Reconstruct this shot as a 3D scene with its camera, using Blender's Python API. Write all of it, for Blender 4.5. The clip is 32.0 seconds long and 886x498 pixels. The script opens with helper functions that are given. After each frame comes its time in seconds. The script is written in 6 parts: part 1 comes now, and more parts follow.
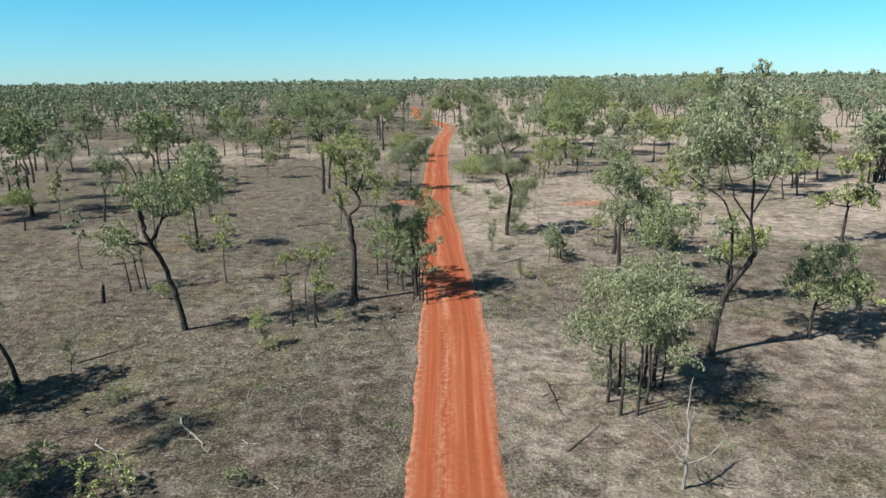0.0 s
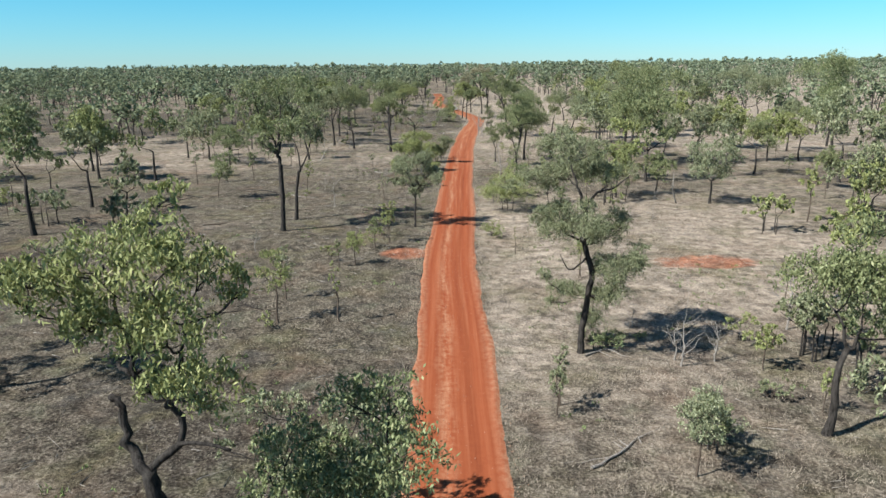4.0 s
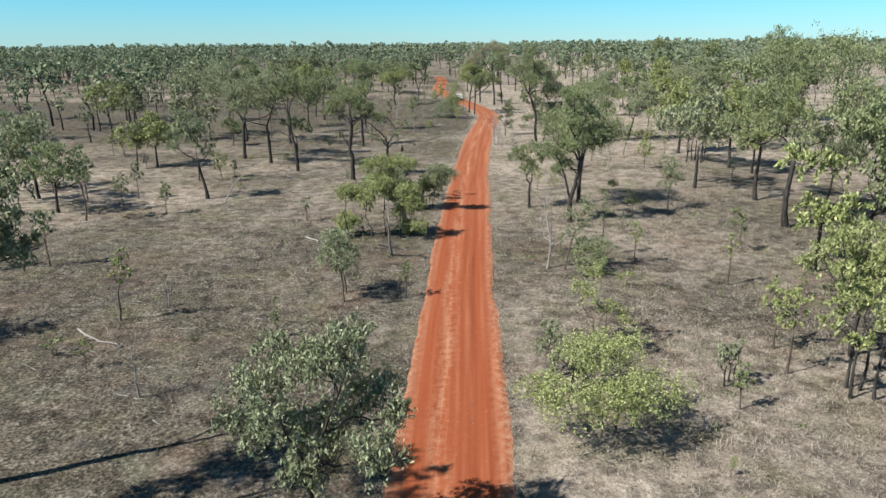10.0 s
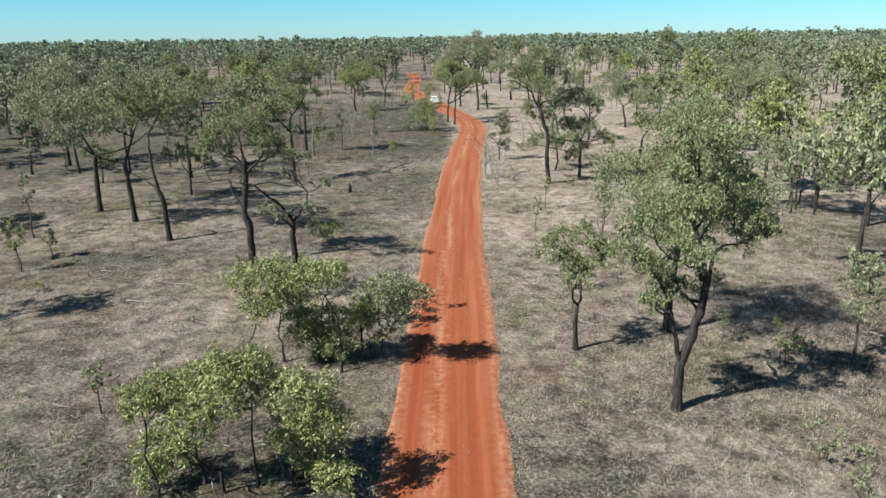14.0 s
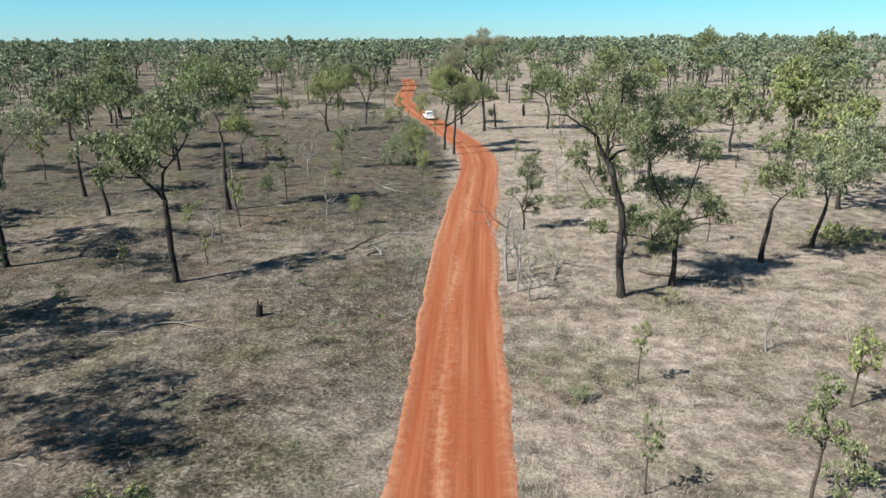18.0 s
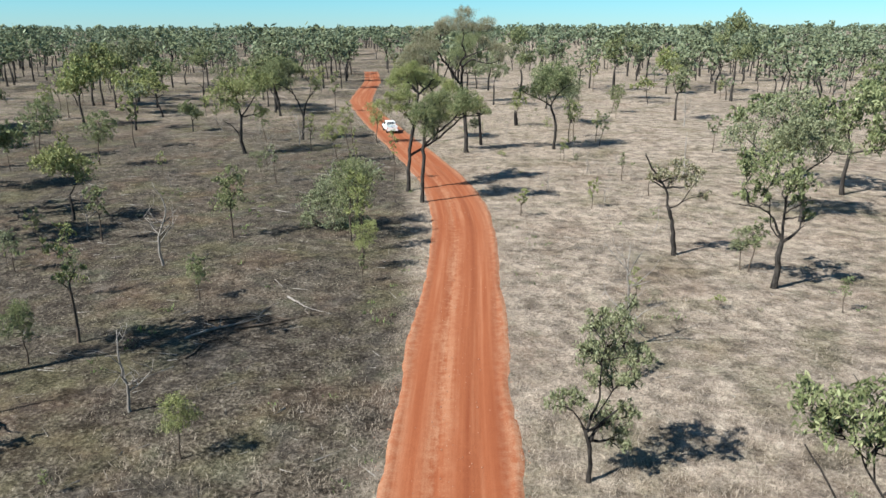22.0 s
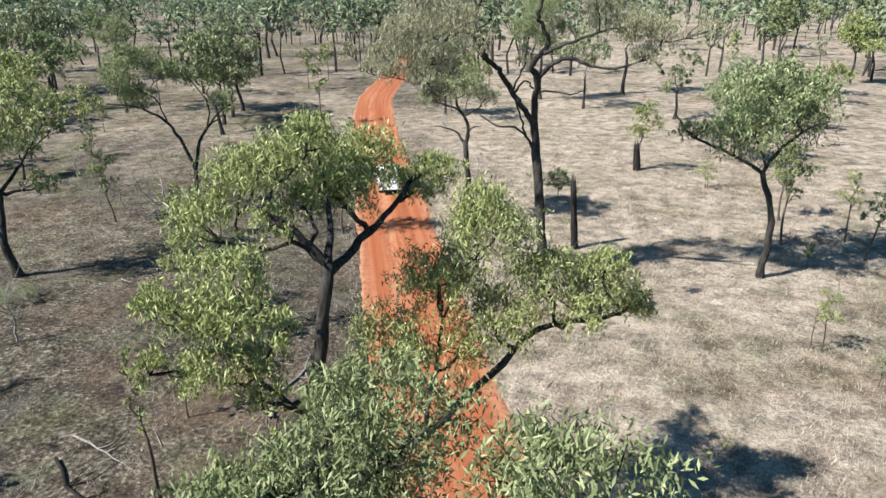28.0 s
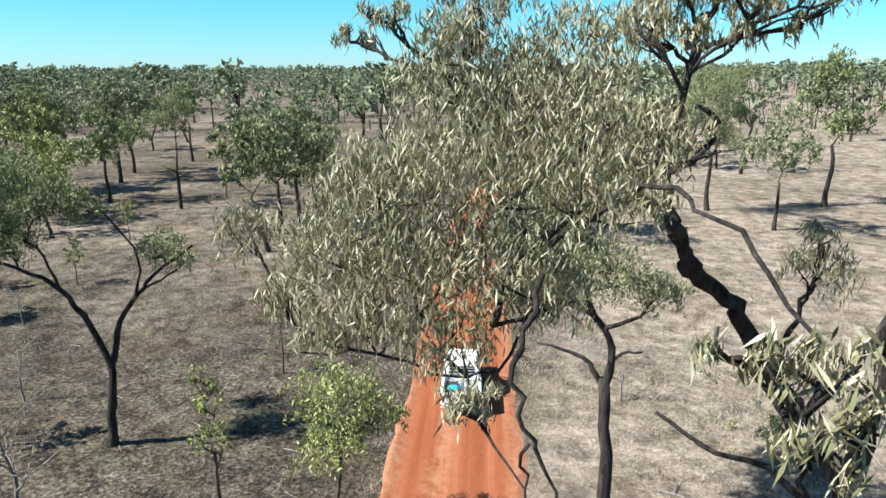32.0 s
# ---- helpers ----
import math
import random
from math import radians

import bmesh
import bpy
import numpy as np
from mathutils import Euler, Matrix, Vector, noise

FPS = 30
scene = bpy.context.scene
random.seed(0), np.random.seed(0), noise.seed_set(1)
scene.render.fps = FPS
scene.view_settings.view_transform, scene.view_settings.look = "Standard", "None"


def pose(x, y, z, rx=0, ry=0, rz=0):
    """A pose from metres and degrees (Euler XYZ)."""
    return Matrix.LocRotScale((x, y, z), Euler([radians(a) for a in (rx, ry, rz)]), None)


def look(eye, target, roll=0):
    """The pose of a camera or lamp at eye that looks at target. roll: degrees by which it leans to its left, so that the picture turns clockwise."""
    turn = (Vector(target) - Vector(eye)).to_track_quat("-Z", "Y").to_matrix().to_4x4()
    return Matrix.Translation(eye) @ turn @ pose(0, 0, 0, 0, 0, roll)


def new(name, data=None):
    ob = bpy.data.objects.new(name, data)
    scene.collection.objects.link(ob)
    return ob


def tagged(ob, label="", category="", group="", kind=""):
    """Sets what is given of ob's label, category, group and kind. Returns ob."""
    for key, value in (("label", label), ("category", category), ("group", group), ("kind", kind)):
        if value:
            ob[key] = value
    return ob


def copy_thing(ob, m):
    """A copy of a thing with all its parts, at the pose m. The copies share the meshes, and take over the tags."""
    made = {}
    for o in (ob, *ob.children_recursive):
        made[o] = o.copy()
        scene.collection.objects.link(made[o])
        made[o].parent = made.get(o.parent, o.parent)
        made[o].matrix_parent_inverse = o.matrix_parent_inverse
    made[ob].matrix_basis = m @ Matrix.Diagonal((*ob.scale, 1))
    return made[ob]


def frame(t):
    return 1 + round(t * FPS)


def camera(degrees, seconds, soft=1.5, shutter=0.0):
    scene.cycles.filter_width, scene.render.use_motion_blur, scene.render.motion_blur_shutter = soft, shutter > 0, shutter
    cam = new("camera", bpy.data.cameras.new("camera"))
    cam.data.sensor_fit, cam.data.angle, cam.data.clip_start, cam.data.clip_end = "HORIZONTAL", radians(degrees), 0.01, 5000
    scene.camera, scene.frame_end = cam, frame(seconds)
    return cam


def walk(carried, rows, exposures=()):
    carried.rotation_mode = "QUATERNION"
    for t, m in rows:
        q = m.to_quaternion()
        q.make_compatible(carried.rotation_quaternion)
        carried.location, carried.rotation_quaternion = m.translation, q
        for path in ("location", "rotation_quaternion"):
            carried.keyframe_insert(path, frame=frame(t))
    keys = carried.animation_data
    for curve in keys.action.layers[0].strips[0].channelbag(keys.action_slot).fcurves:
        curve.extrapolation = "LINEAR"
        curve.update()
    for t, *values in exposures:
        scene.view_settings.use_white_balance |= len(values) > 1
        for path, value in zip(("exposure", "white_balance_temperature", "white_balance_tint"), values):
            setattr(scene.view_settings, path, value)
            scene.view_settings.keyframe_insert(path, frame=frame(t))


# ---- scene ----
cam = camera(64.4, 32.0)
PATH = [
    (0, (-3.11, -54.19, 19.06), (-2.65, -25.05, 11.97), -0.73),
    (0.5, (-2.92, -48.93, 18.90), (-2.47, -19.79, 11.76), -0.77),
    (1, (-2.71, -43.64, 18.76), (-2.28, -14.49, 11.68), -0.75),
    (1.5, (-2.48, -38.27, 18.65), (-2.21, -9.09, 11.67), -0.64),
    (2, (-2.30, -32.88, 18.58), (-2.21, -3.76, 11.35), -0.58),
    (2.5, (-2.15, -27.47, 18.52), (-2.25, 1.59, 11.09), -0.60),
    (3, (-2.02, -22.05, 18.48), (-2.30, 6.98, 10.91), -0.41),
    (3.5, (-1.92, -16.82, 18.42), (-2.36, 12.19, 10.80), -0.50),
    (5.5, (-1.32, 2.92, 18.07), (-2.46, 31.86, 10.25), -0.52),
    (6, (-1.19, 7.93, 17.98), (-2.47, 36.88, 10.23), -0.51),
    (6.5, (-1.13, 12.88, 17.89), (-2.49, 41.86, 10.24), -0.60),
    (7, (-1.13, 17.84, 17.81), (-2.51, 46.79, 10.07), -0.60),
    (7.5, (-1.18, 22.89, 17.73), (-2.56, 51.79, 9.79), -0.55),
    (8, (-1.26, 28.01, 17.62), (-2.60, 56.88, 9.60), -0.53),
    (8.5, (-1.30, 33.09, 17.49), (-2.59, 61.95, 9.41), -0.61),
    (9, (-1.41, 38.15, 17.38), (-2.58, 67.00, 9.24), -0.61),
    (9.5, (-1.51, 43.21, 17.27), (-2.51, 72.03, 9.00), -0.55),
    (10, (-1.66, 48.17, 17.16), (-2.48, 76.95, 8.72), -0.45),
    (10.5, (-1.72, 53.07, 17.07), (-2.38, 81.81, 8.47), -0.39),
    (11, (-1.75, 57.99, 17.00), (-2.25, 86.72, 8.36), -0.44),
    (11.5, (-1.77, 62.87, 16.94), (-2.13, 91.60, 8.29), -0.52),
    (12, (-1.75, 67.79, 16.86), (-2.00, 96.51, 8.21), -0.51),
    (12.5, (-1.70, 72.79, 16.74), (-1.85, 101.52, 8.09), -0.62),
    (13, (-1.65, 77.75, 16.59), (-1.72, 106.46, 7.89), -0.67),
    (13.5, (-1.66, 82.83, 16.47), (-1.65, 111.53, 7.73), -0.75),
    (14, (-1.65, 87.88, 16.32), (-1.55, 116.60, 7.67), -0.73),
    (14.5, (-1.63, 92.77, 16.22), (-1.44, 121.50, 7.60), -0.72),
    (16.5, (-0.95, 110.88, 16.05), (-0.85, 139.65, 7.53), -0.45),
    (17, (-0.85, 115.56, 16.01), (-0.75, 144.33, 7.52), -0.37),
    (17.5, (-0.81, 120.35, 15.96), (-0.69, 149.13, 7.49), -0.25),
    (18, (-0.77, 125.13, 15.89), (-0.61, 153.88, 7.33), -0.23),
    (18.5, (-0.71, 129.90, 15.83), (-0.51, 158.61, 7.13), -0.07),
    (19, (-0.64, 134.68, 15.77), (-0.35, 163.36, 6.98), -0.01),
    (19.5, (-0.55, 139.46, 15.70), (-0.12, 168.13, 6.89), 0.04),
    (20, (-0.40, 144.28, 15.61), (0.18, 172.95, 6.79), 0.02),
    (20.5, (-0.21, 149.10, 15.53), (0.61, 177.73, 6.62), -0.01),
    (21, (0.00, 153.86, 15.46), (1.02, 182.48, 6.54), -0.10),
    (21.5, (0.22, 158.51, 15.39), (1.39, 187.12, 6.44), -0.15),
    (22, (0.52, 163.27, 15.30), (1.79, 191.86, 6.31), -0.03),
    (22.5, (0.83, 168.08, 15.21), (2.20, 196.66, 6.19), -0.08),
    (23, (1.19, 172.87, 15.10), (2.59, 201.46, 6.12), -0.08),
    (23.5, (1.51, 177.74, 14.99), (2.96, 206.32, 5.97), -0.03),
    (24, (1.82, 182.57, 14.86), (3.29, 211.12, 5.76), -0.00),
    (24.5, (2.12, 187.32, 14.75), (3.56, 215.87, 5.62), 0.06),
    (25, (2.45, 191.97, 14.67), (3.75, 220.52, 5.56), 0.14),
    (25.5, (2.76, 196.58, 14.66), (3.76, 225.14, 5.54), 0.13),
    (27.5, (4.14, 215.111, 14.506), (4.045, 216.994, 13.839), -0.6),
    (28, (4.19, 219.606, 14.532), (4.094, 221.48, 13.839), -0.5),
    (28.5, (4.357, 224.179, 14.442), (4.259, 226.055, 13.755), -0.5),
    (29, (4.506, 228.727, 14.378), (4.398, 230.603, 13.693), -0.5),
    (29.5, (4.633, 233.317, 14.366), (4.37, 235.176, 13.677), -0.8),
    (30, (4.65, 237.648, 14.344), (4.238, 239.481, 13.658), -0.6),
    (30.5, (4.456, 240.889, 14.385), (4.005, 242.719, 13.714), -0.6),
    (31, (4.132, 242.536, 14.289), (3.657, 244.377, 13.669), -0.4),
    (31.5, (3.754, 243.296, 14.222), (3.298, 245.165, 13.672), -0.4),
    (32, (3.362, 243.973, 14.258), (2.902, 245.854, 13.761), -0.2),
]
walk(cam, [(t, look(eye, target, roll)) for t, eye, target, roll in PATH], [(0, 0.82), (6, 0.8), (20, 0.8), (25.5, 0.84), (28, 1.14), (32, 1.12)])

# ---- sky, sun, exposure ----
SUN_AZ, SUN_EL = radians(27), radians(46)          # where shadows point, and the sun's height
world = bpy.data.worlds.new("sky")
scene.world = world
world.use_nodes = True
wn = world.node_tree.nodes
sky = wn.new("ShaderNodeTexSky")
sky.sky_type = "NISHITA"
sky.sun_disc = False
sky.sun_elevation = SUN_EL
sky.sun_rotation = math.atan2(-math.cos(SUN_AZ), -math.sin(SUN_AZ))
sky.air_density, sky.dust_density, sky.ozone_density = 1.0, 0.0, 3.0
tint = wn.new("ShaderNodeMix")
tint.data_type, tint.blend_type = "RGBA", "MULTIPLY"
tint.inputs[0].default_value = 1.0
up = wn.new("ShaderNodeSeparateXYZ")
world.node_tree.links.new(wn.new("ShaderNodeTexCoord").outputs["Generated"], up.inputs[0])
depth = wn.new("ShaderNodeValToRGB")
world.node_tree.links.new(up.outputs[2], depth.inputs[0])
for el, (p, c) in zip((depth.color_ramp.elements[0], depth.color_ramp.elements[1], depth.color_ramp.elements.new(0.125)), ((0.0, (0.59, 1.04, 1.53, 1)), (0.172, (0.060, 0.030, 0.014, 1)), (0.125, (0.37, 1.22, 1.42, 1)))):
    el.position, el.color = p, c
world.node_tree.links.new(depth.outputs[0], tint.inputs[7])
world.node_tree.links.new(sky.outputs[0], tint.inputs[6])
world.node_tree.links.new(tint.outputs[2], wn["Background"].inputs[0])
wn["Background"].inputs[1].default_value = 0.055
sun_data = bpy.data.lights.new("sun", "SUN")
sun_data.energy, sun_data.angle, sun_data.color = 6.15, radians(0.53), (0.995, 0.975, 0.925)
sun = new("sun", sun_data)
sun.matrix_world = look((0, 0, 80), (math.cos(SUN_AZ), math.sin(SUN_AZ), 80 - math.tan(SUN_EL)))

# ---- materials ----


class Nodes:
    """A short way to write a node material."""

    def __init__(self, name, rough=0.9, spec=0.2):
        self.mat = bpy.data.materials.new(name)
        self.mat.use_nodes = True
        self.tree = self.mat.node_tree
        self.n = self.tree.nodes
        self.bsdf = self.n["Principled BSDF"]
        self.bsdf.inputs["Roughness"].default_value = rough
        self.bsdf.inputs["Specular IOR Level"].default_value = spec

    def add(self, kind, inputs=(), **props):
        node = self.n.new("ShaderNode" + kind)
        for key, value in props.items():
            if key == "operation":
                node.operation = value
            elif key == "data_type":
                node.data_type = value
            elif key == "name":
                node.attribute_name = value
            elif key == "blend":
                node.blend_type = value
        for key, value in dict(inputs).items():
            if hasattr(value, "is_output"):
                self.tree.links.new(value, node.inputs[key])
            else:
                node.inputs[key].default_value = value
        return node

    def place(self, scale=(1, 1, 1), uv=False):
        c = self.add("TexCoord")
        m = self.add("Mapping", {"Vector": c.outputs["UV" if uv else "Object"], "Scale": scale})
        return m.outputs[0]

    def noise(self, scale, detail=4, vec=None, rough=0.55):
        n = self.add("TexNoise", {"Scale": scale, "Detail": detail, "Roughness": rough})
        self.tree.links.new(vec if vec else self.place(), n.inputs["Vector"])
        return n.outputs["Fac"]

    def ramp(self, fac, *stops):
        r = self.add("ValToRGB", {"Fac": fac})
        e = r.color_ramp.elements
        while len(e) < len(stops):
            e.new(0.5)
        for el, (p, c) in zip(e, stops):
            el.position, el.color = p, (*c, 1) if len(c) == 3 else (c[0], c[0], c[0], 1)
        return r.outputs["Color"]

    def mix(self, fac, a, b, blend="MIX"):
        m = self.add("Mix", data_type="RGBA", blend=blend)
        for i, v in ((0, fac), (6, a), (7, b)):
            if hasattr(v, "is_output"):
                self.tree.links.new(v, m.inputs[i])
            else:
                m.inputs[i].default_value = v if i == 0 else (*v, 1)
        return m.outputs[2]

    def math(self, op, a, b=0.0):
        m = self.add("Math", {0: a, 1: b}, operation=op)
        return m.outputs[0]

    def done(self, color, height=None, strength=0.4, distance=0.03):
        self.tree.links.new(color, self.bsdf.inputs["Base Color"])
        if height is not None:
            b = self.add("Bump", {"Height": height, "Strength": strength, "Distance": distance})
            self.tree.links.new(b.outputs[0], self.bsdf.inputs["Normal"])
        return self.mat


def plain(name, color, rough=0.5, metal=0.0, spec=0.5, wear=0.12, scale=6):
    k = Nodes(name, rough, spec)
    k.bsdf.inputs["Metallic"].default_value = metal
    f = k.noise(scale, 5)
    dark = tuple(c * (1 - wear) for c in color)
    return k.done(k.ramp(f, (0.35, dark), (0.65, color)))


def ground_material():
    k = Nodes("ground_soil", 0.95, 0.1)
    pos = k.add("NewGeometry").outputs["Position"]
    big = k.noise(0.052, 5, pos, 0.6)
    mid = k.noise(0.28, 5, pos, 0.65)
    fine = k.noise(6.0, 7, pos, 0.72)
    grit = k.noise(26, 4, pos, 0.75)
    sep = k.add("SeparateXYZ", {0: pos})
    # straw drifts lie mostly on the one side of the track, bare leaf litter on the other
    huge = k.noise(0.021, 3, pos)
    along = k.math("MULTIPLY", k.math("ADD", sep.outputs[1], 60.0), 0.0025)
    east = k.ramp(along, (0.0, (0.34,)), (0.19, (0.30,)), (0.245, (0.64,)), (0.335, (0.62,)), (0.38, (0.34,)), (0.445, (0.36,)), (0.505, (0.50,)), (0.56, (0.66,)), (0.65, (0.74,)), (0.80, (0.80,)), (1.0, (0.66,)))
    west = k.ramp(along, (0.0, (0.16,)), (0.28, (0.10,)), (0.33, (0.18,)), (0.42, (0.24,)), (0.47, (0.48,)), (0.525, (0.44,)), (0.60, (0.24,)), (0.69, (0.02,)), (0.795, (0.06,)), (0.85, (0.38,)), (1.0, (0.36,)))
    side = k.mix(k.ramp(k.math("ADD", k.math("MULTIPLY", sep.outputs[0], 0.05), 0.5), (0.42, (0.0,)), (0.58, (1.0,))), west, east)
    side = k.math("ADD", side, k.math("MULTIPLY", k.math("SUBTRACT", big, 0.5), 1.2))
    side = k.math("ADD", side, k.math("MULTIPLY", k.math("SUBTRACT", huge, 0.5), 0.6))
    side = k.math("ADD", side, k.math("MULTIPLY", k.math("SUBTRACT", mid, 0.5), 0.9))
    litter = k.ramp(fine, (0.37, (0.028, 0.0245, 0.0195)), (0.47, (0.100, 0.088, 0.070)), (0.555, (0.178, 0.160, 0.130)), (0.66, (0.36, 0.332, 0.285)))
    straw = k.ramp(fine, (0.28, (0.200, 0.165, 0.136)), (0.48, (0.345, 0.300, 0.255)), (0.68, (0.480, 0.430, 0.374)))
    # scorched ground lies in broad sheets
    scorch = k.noise(0.045, 6, k.add("VectorMath", {0: pos, 1: (-40.0, 21.0, 0.0)}).outputs[0], 0.62)
    scorch = k.math("ADD", scorch, k.ramp(k.math("MULTIPLY", sep.outputs[1], 0.004), (0.66, (0.0,)), (0.76, (0.11,)), (1.0, (0.11,))))
    litter = k.mix(k.ramp(scorch, (0.47, (0.0,)), (0.62, (0.85,))), litter, k.ramp(fine, (0.36, (0.018, 0.0155, 0.014)), (0.48, (0.064, 0.055, 0.046)), (0.57, (0.126, 0.113, 0.096)), (0.68, (0.28, 0.263, 0.236))))
    col = k.mix(k.ramp(side, (0.22, (0.0,)), (0.72, (1.0,))), litter, straw)
    # mossy, ash-grey and reddish patches
    moss = k.noise(0.19, 5, k.add("VectorMath", {0: pos, 1: (31.0, 8.0, 2.0)}).outputs[0], 0.65)
    col = k.mix(k.ramp(moss, (0.50, (0.0,)), (0.66, (0.6,))), col, k.ramp(fine, (0.35, (0.055, 0.055, 0.027)), (0.65, (0.205, 0.196, 0.112))))
    bare = k.ramp(side, (0.22, (1.0,)), (0.72, (0.22,)))
    col = k.mix(k.math("MULTIPLY", bare, k.ramp(mid, (0.55, (0.0,)), (0.68, (0.72,)))), col, k.ramp(grit, (0.3, (0.026, 0.024, 0.023)), (0.7, (0.135, 0.130, 0.125))))
    warm = k.noise(0.13, 5, pos, 0.6)
    col = k.mix(k.ramp(warm, (0.52, (0.0,)), (0.70, (0.45,))), col, k.ramp(grit, (0.3, (0.105, 0.068, 0.048)), (0.7, (0.23, 0.158, 0.115))))
    for cx, cy, rx, ry in ((21.2, 52, 5.5, 2.6), (-7.0, 56, 2.6, 2.4)):
        dx = k.math("MULTIPLY", k.math("SUBTRACT", sep.outputs[0], cx), 1 / rx)
        dy = k.math("MULTIPLY", k.math("SUBTRACT", sep.outputs[1], cy), 1 / ry)
        d = k.math("ADD", k.math("MULTIPLY", dx, dx), k.math("MULTIPLY", dy, dy))
        d = k.math("ADD", d, k.math("MULTIPLY", k.math("SUBTRACT", mid, 0.5), 2.4))
        col = k.mix(k.ramp(d, (0.55, (0.75,)), (1.0, (0.0,))), col, k.ramp(grit, (0.3, (0.27, 0.095, 0.05)), (0.7, (0.42, 0.17, 0.10))))
    blot = k.noise(0.75, 5, pos, 0.6)
    col = k.mix(0.85, col, k.ramp(blot, (0.36, (0.44, 0.43, 0.42)), (0.56, (1.10, 1.08, 1.05))), "MULTIPLY")
    billow = k.noise(0.95, 6, k.add("VectorMath", {0: pos, 1: (13.0, 5.0, 1.0)}).outputs[0], 0.68)
    col = k.mix(0.8, col, k.ramp(billow, (0.34, (0.70, 0.68, 0.66)), (0.64, (1.14, 1.13, 1.11))), "MULTIPLY")
    col = k.mix(0.8, col, k.ramp(grit, (0.36, (0.42, 0.41, 0.40)), (0.60, (1.24, 1.22, 1.19))), "MULTIPLY")
    # hummocks of tufted grass: pale on top, brown and thin between
    hump = k.noise(1.35, 3, k.add("VectorMath", {0: pos, 1: (3.0, 57.0, 4.0)}).outputs[0], 0.5)
    col = k.mix(0.75, col, k.ramp(hump, (0.34, (0.70, 0.66, 0.63)), (0.50, (0.98, 0.97, 0.96)), (0.66, (1.16, 1.16, 1.15))), "MULTIPLY")
    green = k.noise(0.33, 5, k.add("VectorMath", {0: pos, 1: (-17.0, 3.0, 9.0)}).outputs[0], 0.6)
    col = k.mix(k.ramp(green, (0.55, (0.0,)), (0.70, (0.42,))), col, k.ramp(fine, (0.36, (0.055, 0.060, 0.034)), (0.64, (0.205, 0.212, 0.140))))
    relief = k.math("ADD", k.math("MULTIPLY", hump, 1.7), k.math("ADD", k.math("MULTIPLY", grit, 0.25), k.math("MULTIPLY", fine, 0.8)))
    return k.done(col, relief, 0.9, 0.22)


def road_material():
    k = Nodes("red_dirt", 0.92, 0.12)
    long_uv = k.place((2.2, 0.035, 1), True)
    wide_uv = k.place((1, 1, 1), True)
    streak = k.noise(1.0, 5, long_uv, 0.6)
    soft = k.noise(0.16, 4, wide_uv)
    fine = k.noise(2.4, 6, wide_uv, 0.7)
    grit = k.noise(16, 4, wide_uv, 0.75)
    col = k.ramp(streak, (0.28, (0.25, 0.066, 0.026)), (0.5, (0.335, 0.105, 0.043)), (0.70, (0.45, 0.19, 0.095)))
    col = k.mix(k.ramp(soft, (0.35, (0.0,)), (0.7, (0.6,))), col, k.ramp(fine, (0.3, (0.27, 0.075, 0.030)), (0.7, (0.385, 0.13, 0.055))))
    # the crumbly strip between the wheels and the loose edges are paler, with gravel
    u = k.add("SeparateXYZ", {0: wide_uv}).outputs[0]
    ridge = k.math("ADD", u, k.math("MULTIPLY", k.math("SUBTRACT", soft, 0.5), 1.2))
    ridge = k.math("ABSOLUTE", k.math("ADD", ridge, 0.55))
    patchy = k.noise(0.9, 5, k.place((1.6, 0.12, 1), True), 0.65)
    gravel = k.math("MULTIPLY", k.ramp(ridge, (0.0, (1.0,)), (0.75, (0.0,))), k.ramp(k.math("MULTIPLY", k.math("ADD", fine, patchy), 0.5), (0.45, (0.0,)), (0.58, (0.9,))))
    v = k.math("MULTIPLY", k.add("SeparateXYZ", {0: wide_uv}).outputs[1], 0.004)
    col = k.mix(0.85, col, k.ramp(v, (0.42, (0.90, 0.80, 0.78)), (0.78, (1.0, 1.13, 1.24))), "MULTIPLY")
    col = k.mix(gravel, col, k.ramp(grit, (0.35, (0.40, 0.19, 0.10)), (0.65, (0.50, 0.30, 0.185))))
    edge = k.math("MULTIPLY", k.ramp(k.math("MULTIPLY", k.math("ABSOLUTE", u), 0.36), (0.62, (0.0,)), (0.92, (1.0,))), k.ramp(fine, (0.4, (0.1,)), (0.6, (0.9,))))
    col = k.mix(edge, col, k.ramp(grit, (0.3, (0.33, 0.17, 0.095)), (0.7, (0.54, 0.37, 0.245))))
    col = k.mix(0.35, col, k.ramp(grit, (0.3, (0.6, 0.55, 0.5)), (0.7, (1.15, 1.12, 1.1))), "MULTIPLY")
    col = k.mix(1.0, col, (0.70, 0.66, 0.66), "MULTIPLY")
    return k.done(col, k.math("ADD", grit, k.math("MULTIPLY", fine, 1.5)), 0.6, 0.03)


def leaf_material(name, a, b, c, spec=0.2, glint=0.35):
    k = Nodes(name, 0.62, spec)
    isl = k.add("NewGeometry").outputs["Random Per Island"]
    obj = k.add("ObjectInfo").outputs["Random"]
    # glint: the palest leaves get a highlight painted into their base colour
    col = k.ramp(isl, (0.0, a), (0.55, b), (0.93, c), (1.0, (c[0] * (1 + 0.5 * glint), c[1] * (1 + 0.15 * glint), c[2] * (1 + 0.2 * glint))))
    col = k.mix(k.math("MULTIPLY", obj, 0.35), col, (0.16, 0.165, 0.075))
    k.tree.links.new(col, k.bsdf.inputs["Base Color"])
    t = k.add("BsdfTranslucent", {"Color": col})
    m = k.add("MixShader", {0: 0.22, 1: k.bsdf.outputs[0], 2: t.outputs[0]})
    k.tree.links.new(m.outputs[0], k.n["Material Output"].inputs[0])
    return k.mat


